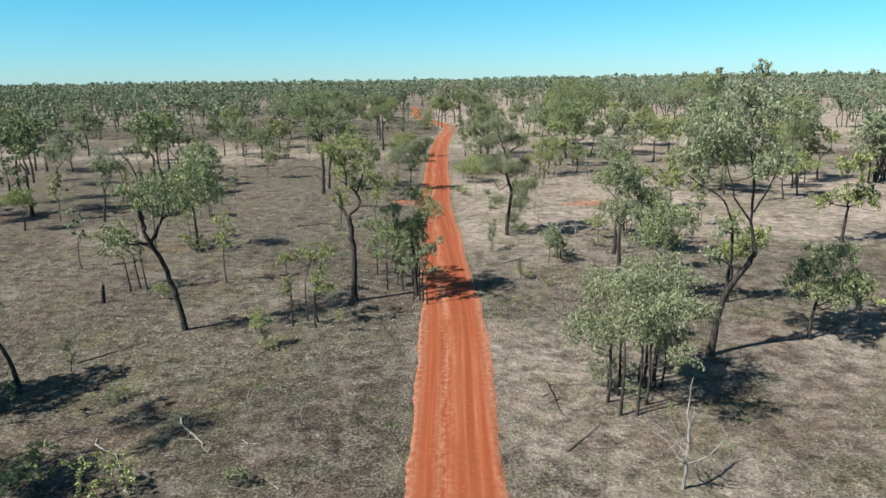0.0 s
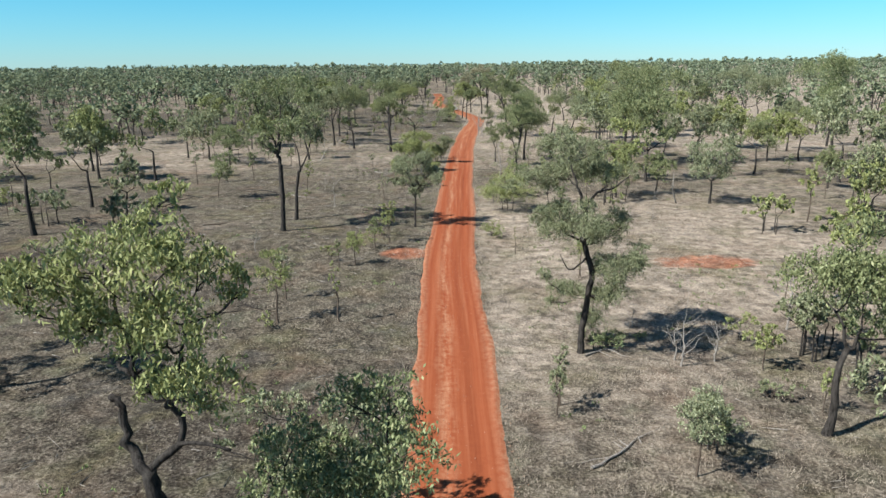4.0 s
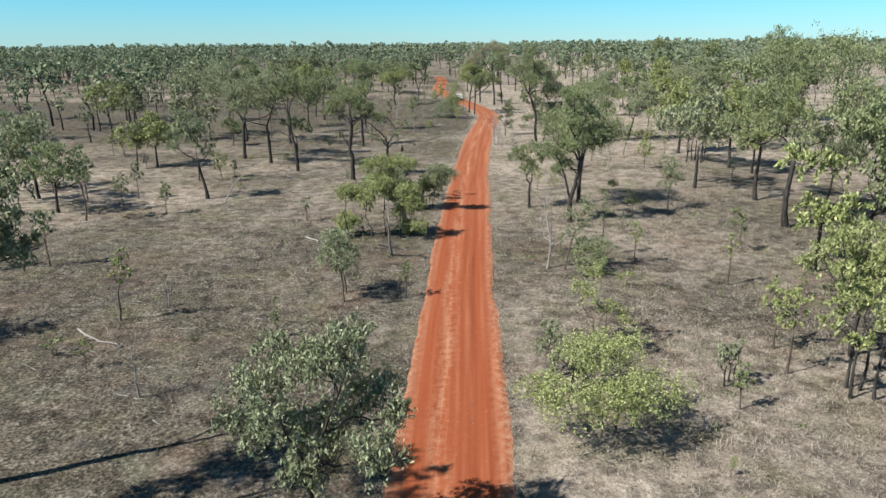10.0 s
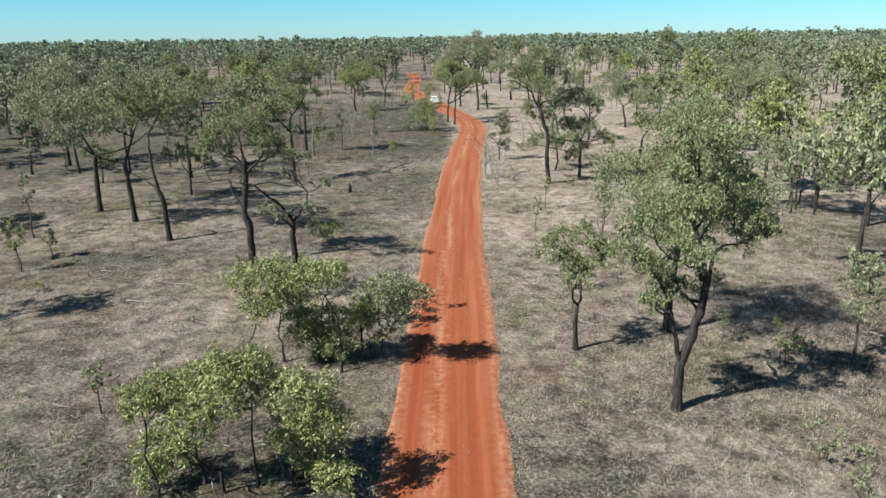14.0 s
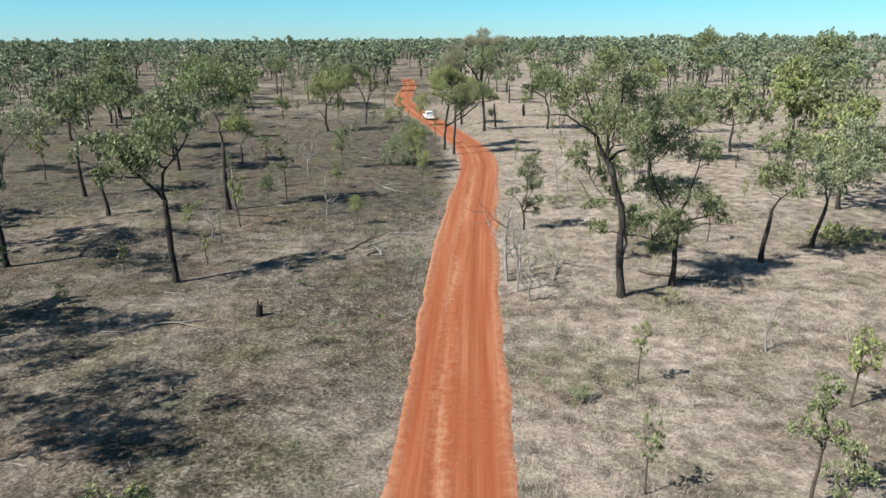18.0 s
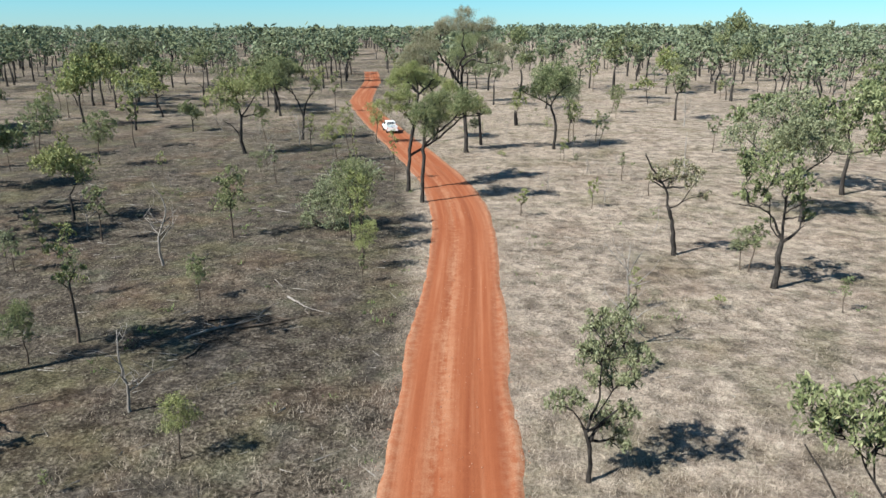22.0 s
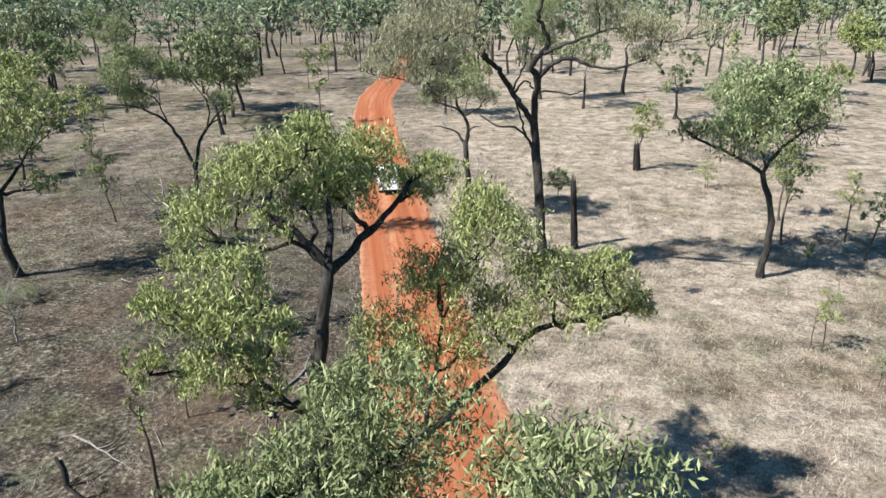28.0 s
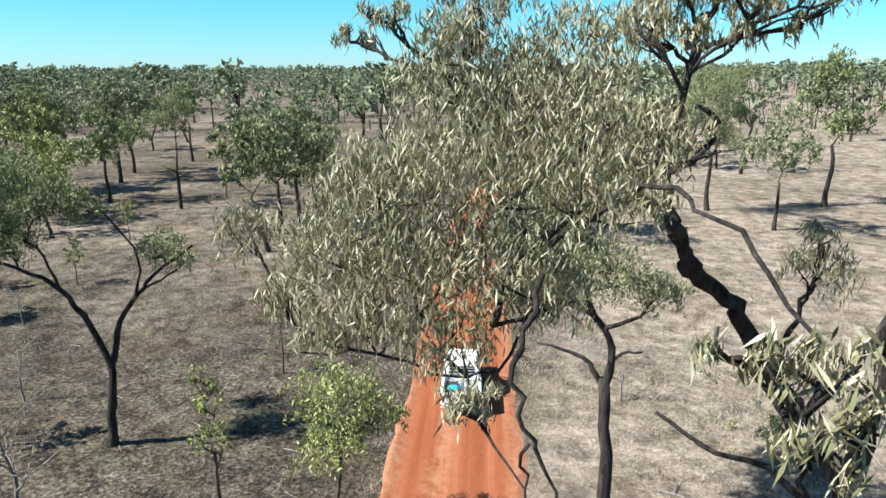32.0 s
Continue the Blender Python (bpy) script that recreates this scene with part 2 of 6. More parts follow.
def bark_material(name, dark, light):
    k = Nodes(name, 0.95, 0.1)
    v = k.place((1, 1, 0.22))
    f = k.noise(7, 6, v, 0.75)
    g = k.noise(0.9, 3)
    col = k.mix(k.ramp(g, (0.4, (0.0,)), (0.7, (0.6,))), k.ramp(f, (0.35, dark), (0.7, light)), k.ramp(f, (0.3, dark), (0.8, tuple(c * 1.7 for c in light))))
    return k.done(col, f, 1.0, 0.12)


def grass_material(name, a, b, c):
    k = Nodes(name, 0.8, 0.15)
    isl = k.add("NewGeometry").outputs["Random Per Island"]
    pos = k.add("NewGeometry").outputs["Position"]
    col = k.mix(k.ramp(k.noise(0.12, 4, pos), (0.4, (0.0,)), (0.65, (0.7,))), k.ramp(isl, (0.0, a), (0.5, b), (1.0, c)), k.ramp(isl, (0.0, b), (0.6, c), (1.0, tuple(x * 1.2 for x in c))))
    k.tree.links.new(col, k.bsdf.inputs["Base Color"])
    t = k.add("BsdfTranslucent", {"Color": col})
    m = k.add("MixShader", {0: 0.25, 1: k.bsdf.outputs[0], 2: t.outputs[0]})
    k.tree.links.new(m.outputs[0], k.n["Material Output"].inputs[0])
    return k.mat


GROUND = ground_material()
ROAD = road_material()
LEAF = {
    "olive": leaf_material("leaf_olive", (0.071, 0.094, 0.038), (0.164, 0.198, 0.090), (0.313, 0.347, 0.187)),
    "grey": leaf_material("leaf_grey_green", (0.091, 0.106, 0.056), (0.193, 0.219, 0.124), (0.357, 0.387, 0.249)),
    # the palest dusty stop is raised to stand for glints on the leaves
    "dusty": leaf_material("leaf_dusty", (0.112, 0.085, 0.042), (0.214, 0.222, 0.116), (0.52, 0.485, 0.365), 0.4),
    "lime": leaf_material("leaf_yellow_green", (0.103, 0.126, 0.038), (0.237, 0.268, 0.098), (0.397, 0.427, 0.199)),
}
# distance haze is put into the far leaves' colour: paler, greyer, bluer
LEAF_FAR_HAZE = leaf_material("leaf_far_haze", (0.088, 0.114, 0.072), (0.172, 0.213, 0.142), (0.250, 0.300, 0.210), 0.0, 0.0)
BARK = bark_material("bark_dark", (0.008, 0.007, 0.0065), (0.080, 0.072, 0.065))
BARK_THIN = bark_material("bark_thin", (0.05, 0.038, 0.03), (0.15, 0.12, 0.095))
BARK_DEAD = bark_material("wood_bleached", (0.14, 0.125, 0.11), (0.36, 0.335, 0.305))
BARK_BURNT = bark_material("wood_charred", (0.008, 0.007, 0.007), (0.035, 0.030, 0.028))
STRAW = grass_material("dry_grass", (0.20, 0.162, 0.118), (0.32, 0.270, 0.212), (0.44, 0.382, 0.312))
TURF = grass_material("grey_turf", (0.09, 0.085, 0.05), (0.21, 0.19, 0.13), (0.40, 0.36, 0.28))
WEED = grass_material("green_weed", (0.05, 0.08, 0.02), (0.10, 0.15, 0.05), (0.18, 0.24, 0.09))

# ---- building helpers ----


def mesh_of(name, verts, faces, *mats, smooth=False, slots=None):
    me = bpy.data.meshes.new(name)
    me.from_pydata(verts if isinstance(verts, list) else verts.tolist(), [], faces if isinstance(faces, list) else faces.tolist())
    for m in mats:
        me.materials.append(m)
    if slots is not None:
        me.polygons.foreach_set("material_index", np.asarray(slots, dtype=np.int32))
    if smooth:
        me.polygons.foreach_set("use_smooth", np.ones(len(me.polygons), dtype=bool))
    me.update()
    return me


def piece(name, me, parent, label=""):
    ob = new(name, me)
    ob.parent = parent
    return tagged(ob, label)


def part(name, bm, material, parent, label="", smooth=False):
    me = bpy.data.meshes.new(name)
    bm.to_mesh(me)
    bm.free()
    me.materials.append(material)
    if smooth:
        me.polygons.foreach_set("use_smooth", np.ones(len(me.polygons), dtype=bool))
    return piece(name, me, parent, label)


class Tubes:
    """Tapered limbs, gathered into one mesh."""

    def __init__(self):
        self.v, self.f, self.n = [], [], 0

    def limb(self, pts, radii, sides=6, cap=True):
        pts = np.asarray(pts, float)
        d = np.gradient(pts, axis=0)
        d /= np.linalg.norm(d, axis=1)[:, None] + 1e-9
        a = np.empty_like(d)
        last = np.cross(d[0], (1.0, 0, 0) if abs(d[0, 2]) > 0.7 else (0, 0, 1.0))
        for m in range(len(d)):
            last = last - d[m] * float(last @ d[m])
            last = last / (np.linalg.norm(last) + 1e-9)
            a[m] = last
        b = np.cross(d, a)
        ang = np.arange(sides) * 2 * np.pi / sides
        ring = pts[:, None] + np.asarray(radii)[:, None, None] * (np.cos(ang)[None, :, None] * a[:, None] + np.sin(ang)[None, :, None] * b[:, None])
        self.v.append(ring.reshape(-1, 3))
        k = len(pts)
        i = np.arange(k - 1)[:, None] * sides + np.arange(sides)[None]
        j = np.arange(k - 1)[:, None] * sides + (np.arange(sides)[None] + 1) % sides
        q = np.stack([i, j, j + sides, i + sides], -1).reshape(-1, 4) + self.n
        self.f += q.tolist()
        if cap:
            self.f.append([self.n + (k - 1) * sides + s for s in range(sides)])
        self.n += k * sides

    def mesh(self, name, mat):
        return mesh_of(name, np.concatenate(self.v), self.f, mat, smooth=True)


def curve_pts(rng, a, b, n, bend):
    a, b = np.asarray(a, float), np.asarray(b, float)
    L = np.linalg.norm(b - a)
    s = np.linspace(0, 1, n)[:, None]
    mid = (a + b) / 2 + rng.normal(0, bend * L, 3) * (1, 1, 0.5) + (0, 0, -0.08 * L)
    p = (1 - s) ** 2 * a + 2 * s * (1 - s) * mid + s ** 2 * b
    p[1:-1] += rng.normal(0, 0.025 * L, (n - 2, 3))
    return p


def through_points(rng, pts, n=4):
    """A crooked limb that runs smoothly through a few joints."""
    p = np.asarray(pts, float)
    e = np.concatenate([[2 * p[0] - p[1]], p, [2 * p[-1] - p[-2]]])
    out = []
    for a, b, c, d in zip(e[:-3], e[1:-2], e[2:-1], e[3:]):
        for s in np.arange(n) / n:
            out.append(0.5 * (2 * b + (c - a) * s + (2 * a - 5 * b + 4 * c - d) * s * s + (3 * b - a - 3 * c + d) * s ** 3))
    out = np.array(out + [p[-1]])
    out[1:-1] += rng.normal(0, 0.035, (len(out) - 2, 3)) * (1, 1, 0.4)
    return out


def leaves_of(rng, clumps, per_m2, size, droop=0.75, flat=0.64):
    """Narrow leaves set along drooping sprays round the clump centres, with gaps between the sprays."""
    out = []
    for x, y, z, r in clumps:
        k = int(per_m2 * r * r * 1.7) + 2
        n = max(5, int(k / 22))
        d = rng.normal(size=(n, 3)) + (0, 0, 0.35)
        d /= np.linalg.norm(d, axis=1)[:, None]
        root = d * (r * rng.uniform(0.25, 0.80, n))[:, None] * (1, 1, flat)
        way = d * 0.9 + rng.normal(0, 0.45, (n, 3)) + (0, 0, -0.55 * droop)
        way *= (0.40 * r * rng.uniform(0.6, 1.3, n) / np.linalg.norm(way, axis=1))[:, None]
        own = rng.integers(0, n, k)
        s = rng.uniform(0, 1, k)[:, None]
        bow = np.stack([0 * s[:, 0], 0 * s[:, 0], -0.16 * r * droop * s[:, 0] ** 2], 1)
        c = np.array((x, y, z)) + root[own] + way[own] * s + bow + rng.normal(0, 0.055 * r + 0.02, (k, 3))
        out.append(c)
    c = np.concatenate(out)
    k = len(c)
    ax = rng.normal(size=(k, 3)) * (1, 1, 0.6) + (0, 0, -droop * 1.6)
    ax /= np.linalg.norm(ax, axis=1)[:, None]
    w = np.cross(ax, rng.normal(size=(k, 3)))
    w /= np.linalg.norm(w, axis=1)[:, None] + 1e-9
    ln = size[0] * rng.uniform(0.65, 1.35, k)[:, None]
    wd = size[1] * rng.uniform(0.7, 1.3, k)[:, None] / 2
    v = np.stack([c - ax * ln / 2, c - ax * ln * 0.05 + w * wd, c + ax * ln / 2, c - ax * ln * 0.05 - w * wd], 1).reshape(-1, 3)
    f = np.arange(4 * k).reshape(-1, 4)
    return v, f


def stems(rng, clumps, starts, *rest, **more):
    """One set of limbs for each stem; every clump belongs to the stem nearest to it."""
    c, st = np.asarray(clumps, float), np.asarray(starts, float)
    own = np.hypot(c[:, None, 0] - st[None, :, 0], c[:, None, 1] - st[None, :, 1]).argmin(1)
    return [grow(rng, c[own == q], *rest, starts=(tuple(st[q]),), **more) for q in range(len(st)) if (own == q).any()]


def grow(rng, clumps, r0, fork, starts=((0, 0, 0),), sides=7, twigs=4, lean=(0, 0), boughs=()):
    """Trunk and main boughs, each a set of its own, and the thin limbs and twigs that lead to the clump centres."""
    tubes, mains = Tubes(), []
    cl = np.asarray(clumps, float)
    nodes = []
    for pts, ra, rb in boughs:
        p = through_points(rng, pts)
        q = np.linspace(0, 1, len(p))
        rr = (ra + (rb - ra) * q ** 0.8) * (1 + 0.06 * rng.normal(size=len(p)))
        if pts[0][2] < 0.1:
            p[0, 2] -= 0.15
            rr[0] *= 1.3
        mains.append(Tubes())
        mains[-1].limb(p, rr, max(6, sides))
        lo = 0.55 if pts[0][2] < 0.1 else 0.25
        nodes += [(p[m], rr[m]) for m in range(1, len(p)) if q[m] > lo]
    for sx, sy, sz in () if boughs else starts:
        n = 6
        s = np.linspace(0, 1, n)
        wob = rng.normal(0, 0.022 * fork, (1, 2)) * np.sin(s * np.pi)[:, None] + rng.normal(0, 0.013 * fork, (1, 2)) * np.sin(s * 2 * np.pi)[:, None]
        p = np.stack([sx + lean[0] * s ** 1.4 + wob[:, 0], sy + lean[1] * s ** 1.4 + wob[:, 1], sz + fork * s], 1)
        p[0, 2] -= 0.12
        rr = r0 * (1 - 0.38 * s)
        rr[0] *= 1.32
        mains.append(Tubes())
        mains[-1].limb(p, rr, sides)
        nodes += [(p[j], rr[j]) for j in range(n // 2 + 1, n)]
    order = np.argsort(np.linalg.norm(cl[:, :3] - nodes[-1][0], axis=1) - 100 * (cl[:, 3] < 0.12))
    for i in order:
        goal = cl[i, :3] - (0, 0, 0.25 * cl[i, 3])
        P = np.array([q for q, _ in nodes])
        rad = np.array([q for _, q in nodes])
        dv = goal - P
        cost = np.linalg.norm(dv, axis=1) + np.maximum(0, 0.5 - dv[:, 2]) * 2.0 + 0.15 * (P[:, 2] < 0.5 * fork) * 9 - 4 * rad
        j = int(np.argmin(cost))
        a, ra = nodes[j]
        n = 6
        p = curve_pts(rng, a, goal, n, 0.08 if cl[i, 3] < 0.12 else 0.19)
        L = np.linalg.norm(goal - a)
        guide = cl[i, 3] < 0.12
        rr = np.linspace(ra * 0.90, ra * 0.60, n) if guide else np.linspace(min(ra * 0.8, 0.035 + 0.042 * L), 0.024, n)
        tubes.limb(p, rr, max(4, sides - 2))
        nodes += [(p[m], rr[m]) for m in (2, 3, 4)]
        for _ in range(0 if guide else twigs):
            d = rng.normal(size=3)
            d = d / np.linalg.norm(d) * cl[i, 3] * rng.uniform(0.6, 1.0) * (1, 1, 0.7)
            q = curve_pts(rng, p[rng.integers(3, n)], cl[i, :3] + d, 4, 0.12)
            tubes.limb(q, np.linspace(0.024, 0.009, 4), 3)
    return mains, tubes


def centre_x(y):
    """The middle of the track at y."""
    ys = (-90, -25, 0, 34, 52, 75, 100, 124, 140, 168, 190, 210, 221, 230, 238, 251, 263, 272, 288, 303, 320, 345, 380, 430, 500, 700)
    xs = (-3.4, -2.2, -1.5, -2.1, -2.6, -2.1, -1.9, -1.2, -0.8, 0.6, 2.1, 4.0, 4.7, 4.3, 3.4, 1.2, -1.1, -2.7, -5.8, -8.2, -10.6, -10.8, -10.9, -14, -20, -40)
    s = np.interp(y, ys, xs)
    return (s + np.interp(np.asarray(y) - 4, ys, xs) + np.interp(np.asarray(y) + 4, ys, xs)) / 3


def hash01(x, y, k=0):
    v = np.sin(np.asarray(x) * 12.9898 + np.asarray(y) * 78.233 + k * 37.7) * 43758.5453
    return v - np.floor(v)


def value_noise(x, y):
    x, y = np.asarray(x, float), np.asarray(y, float)
    i, j = np.floor(x), np.floor(y)
    u, v = x - i, y - j
    u, v = u * u * (3 - 2 * u), v * v * (3 - 2 * v)
    return (hash01(i, j) * (1 - u) + hash01(i + 1, j) * u) * (1 - v) + (hash01(i, j + 1) * (1 - u) + hash01(i + 1, j + 1) * u) * v


def smooth01(s):
    s = np.clip(s, 0, 1)
    return s * s * (3 - 2 * s)


def ground_z(x, y):
    """The lie of the land: nearly flat, rising a little in the distance."""
    x, y = np.asarray(x, float), np.asarray(y, float)
    off = np.abs(x - centre_x(y))
    z = (value_noise(x * 0.11 + 7, y * 0.11) - 0.5) * 0.36 * smooth01((off - 3.2) / 5)
    z = z + (value_noise(x * 0.5, y * 0.5 + 3) - 0.5) * 0.10 * smooth01((off - 2.9) / 2)
    far = smooth01((y - 380) / 700)
    z = z + far * (1.5 + 3 * smooth01((x + 200) / 600))
    z = z + 4 * np.exp(-(((x - 30) / 70) ** 2 + ((y - 620) / 90) ** 2))
    return z


# ---- ground and road ----
xs = np.concatenate([np.linspace(-4500, -140, 30)[:-1], np.linspace(-140, -40, 41)[:-1], np.linspace(-40, 40, 65)[:-1], np.linspace(40, 140, 41)[:-1], np.linspace(140, 4500, 30)])
ys = np.concatenate([np.linspace(-1500, -70, 12)[:-1], np.linspace(-70, 330, 221)[:-1], np.linspace(330, 1300, 80)[:-1], np.linspace(1300, 4600, 20)])
gx, gy = np.meshgrid(xs, ys)
gv = np.stack([gx, gy, ground_z(gx, gy)], -1).reshape(-1, 3)
a, b = len(xs), len(ys)
i = (np.arange(b - 1)[:, None] * a + np.arange(a - 1)[None]).reshape(-1)
ground = new("ground", mesh_of("ground", gv, np.stack([i, i + 1, i + 1 + a, i + a], -1), GROUND, smooth=True))
tagged(ground, "dry savanna ground of leaf litter, ash-grey soil and straw", "ground", kind="structure")

ry = np.arange(-90, 430, 0.7)
ru = np.linspace(-3.3, 3.3, 45)
cx = centre_x(ry)
half = 2.42
uu, yy = np.meshgrid(ru, ry)
edge = half + (value_noise(yy * 0.22, np.sign(uu) * 5 + 3) - 0.5) * 0.34 + (value_noise(yy * 1.4, np.sign(uu) * 9) - 0.5) * 0.14
prof = 0.045 * (1 - (uu / half) ** 2) + 0.015
prof -= 0.035 * np.exp(-((np.abs(uu - 0.25) - 0.85) / 0.32) ** 2)
prof += 0.10 * np.exp(-((np.abs(uu) - edge + 0.1) / 0.16) ** 2) * value_noise(yy * 0.8, uu * 2)
prof += (value_noise(yy * 1.3, uu * 1.6) - 0.5) * 0.018
prof = np.where(np.abs(uu) > edge, 0.02 - np.where(uu < 0, 0.5, 0.16) * (np.abs(uu) - edge), prof)
rz = prof + ground_z(cx[:, None] + 0 * uu, yy)
rv = np.stack([cx[:, None] + uu, yy, rz], -1).reshape(-1, 3)
a, b = len(ru), len(ry)
i = (np.arange(b - 1)[:, None] * a + np.arange(a - 1)[None]).reshape(-1)
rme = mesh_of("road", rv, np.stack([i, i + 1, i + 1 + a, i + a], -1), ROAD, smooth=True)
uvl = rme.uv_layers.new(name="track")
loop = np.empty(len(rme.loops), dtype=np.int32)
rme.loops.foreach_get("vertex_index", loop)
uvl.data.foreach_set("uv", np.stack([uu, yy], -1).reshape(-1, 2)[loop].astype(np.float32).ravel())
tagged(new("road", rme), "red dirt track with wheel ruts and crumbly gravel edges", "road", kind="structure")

# ---- trees ----
COUNT = [100]
LEAF_WORD = {"dusty": "dusty olive-brown", "olive": "olive-green", "grey": "grey-green", "lime": "yellow-green"}


def tree_thing(name, x, y, tubes, clumps, rng, tone, bark, dens, size, label, category, group, droop=0.75):
    base = new(name)
    base.location = (x, y, float(ground_z(x, y)))
    tagged(base, label, category, group)
    for mains, thin in tubes if isinstance(tubes, list) else [tubes]:
        word = "stem" if isinstance(tubes, list) else "trunk"
        stem = None
        for t in mains:
            if stem is None:
                stem = piece(word, t.mesh(word, bark), base)
            else:
                piece("bough", t.mesh("bough", bark), stem)
        if thin.v:
            tagged(piece("twigwork", thin.mesh("twigwork", bark), stem, "thin dark branches and twigs"), kind="stuff")
    if clumps is not None:
        v, f = leaves_of(rng, clumps, dens, size, droop)
        piece("crown", mesh_of("crown", v, f, LEAF[tone]), base, LEAF_WORD[tone] + " hanging leaves")
    return base


def fineness(x, y):
    """Leaves per square metre and their size: finer beside the track."""
    off = abs(x - float(centre_x(y)))
    if off < 16 and y < 300:
        return 265, (0.185, 0.060)
    if off < 34 and y < 290:
        return 130, (0.25, 0.083)
    return 36, (0.46, 0.165)


def gum_at(x, y, tone, clumps, fine=1.0, fork=None, limbs=(), boughs=(), droop=0.85, blade=None):
    COUNT[0] += 1
    rng = np.random.default_rng(COUNT[0])
    c = np.array(clumps, float)
    top = float((c[:, 2] + 0.6 * c[:, 3]).max())
    fork = fork or float(min(c[:, 2].min() * 0.72, top * 0.45))
    extra = c.copy()
    extra[:, :2] += rng.normal(0, 0.75, (len(c), 2)) * c[:, 3:4]
    extra[:, 2] += rng.normal(0, 0.45, len(c)) * c[:, 3]
    extra[:, 3] *= 0.62
    leafy = np.concatenate([c, extra])
    full = np.concatenate([leafy, np.array([(*g, 0.1) for g in limbs], float).reshape(-1, 4)])
    mean = c[:, :2].mean(0)
    tubes = grow(rng, full, 0.04 + 0.0145 * top, fork, sides=9, lean=tuple(mean * 0.25), boughs=boughs)
    dens, size = fineness(x, y)
    dens, size = dens * fine ** 1.5, blade or (size[0] / fine ** 0.35, size[1] / fine ** 0.8)
    tree_thing("gum_tree", x, y, tubes, leafy, rng, tone, BARK, dens * 1.6, size, "tall dark-barked gum tree with an open " + LEAF_WORD[tone] + " crown", "gum tree", "gum trees", droop)


def gum(x, y, h, r, lean, tone):
    COUNT[0] += 1
    rng = np.random.default_rng(COUNT[0])
    k = int(rng.integers(8, 13))
    an = np.arange(k) * 2.4 + rng.uniform(0, 6)
    rad = r * rng.uniform(0.15, 0.85, k)
    z = h * rng.uniform(0.5, 0.88, k)
    z[0], rad[0] = h * 0.9, 0.15 * r
    c = np.stack([lean + np.cos(an) * rad, np.sin(an) * rad, z, r * rng.uniform(0.34, 0.54, k)], 1)
    tubes = grow(rng, c, 0.045 + 0.015 * h, h * rng.uniform(0.32, 0.48), sides=7, twigs=3, lean=(lean * 0.45, 0))
    dens, size = fineness(x, y)
    tree_thing("gum_tree", x, y, tubes, c, rng, tone, BARK, dens * 1.5, size, "dark-trunked gum tree with a patchy " + LEAF_WORD[tone] + " crown", "gum tree", "gum trees", 0.8)


def sapling(x, y, h, r, lean, tone):
    COUNT[0] += 1
    rng = np.random.default_rng(COUNT[0])
    k = int(rng.integers(5, 8))
    an = np.arange(k) * 2.4 + rng.uniform(0, 6)
    s = np.linspace(0.52, 0.9, k)
    rad = r * 0.55 * np.sin((s - 0.4) / 0.6 * np.pi) * rng.uniform(0.5, 1.1, k)
    c = np.stack([lean * s + np.cos(an) * rad, np.sin(an) * rad, h * s, r * rng.uniform(0.42, 0.62, k)], 1)
    tubes = grow(rng, c, 0.025 + 0.0085 * h, h * 0.5, sides=6, twigs=2, lean=(lean * 0.45, 0))
    dens, size = fineness(x, y)
    tree_thing("sapling", x, y, tubes, c, rng, tone, BARK_THIN, dens * 1.6, (size[0] * 0.85, size[1] * 0.9), "slender young gum with a small " + LEAF_WORD[tone] + " crown", "sapling", "young gums")


def clump(x, y, h, r, lean, tone):
    COUNT[0] += 1
    rng = np.random.default_rng(COUNT[0])
    m = int(np.clip(2 + r * 1.1, 3, 7))
    an = np.arange(m) * 2.4 + rng.uniform(0, 6)
    st = [(np.cos(q) * r * 0.42 * rng.uniform(0.3, 1.2), np.sin(q) * r * 0.42 * rng.uniform(0.3, 1.2), 0) for q in an]
    c = []
    for sx, sy, _ in st:
        for _ in range(4):
            c.append((lean + sx * 1.5 + rng.normal(0, 0.22 * r), sy * 1.5 + rng.normal(0, 0.22 * r), h * rng.uniform(0.42, 0.88), r * rng.uniform(0.20, 0.33)))
    tubes = stems(rng, c, st, 0.03 + 0.007 * h, h * 0.42, sides=6, twigs=2, lean=(lean * 0.3, 0))
    dens, size = fineness(x, y)
    tree_thing("tree_thicket", x, y, tubes, np.array(c), rng, tone, BARK, dens * 1.45, size, "thicket of thin-stemmed young gums with bushy " + LEAF_WORD[tone] + " leaves", "thicket", "roadside thickets")


def thicket_at(x, y, tone, clumps, starts):
    """A thicket of several stems, with crowns where they stand."""
    COUNT[0] += 1
    rng = np.random.default_rng(COUNT[0])
    c = np.array(clumps, float)
    c[:, 3] *= 1.45
    tubes = stems(rng, c, [(*q, 0.0) for q in starts], 0.085, float(c[:, 2].min() * 0.6 + 0.5), sides=7, twigs=3)
    dens, size = fineness(x, y)
    tree_thing("tree_thicket", x, y, tubes, c, rng, tone, BARK, dens * 2.6, size, "thicket of dark-stemmed young gums with bushy " + LEAF_WORD[tone] + " leaves", "thicket", "roadside thickets", 0.5)


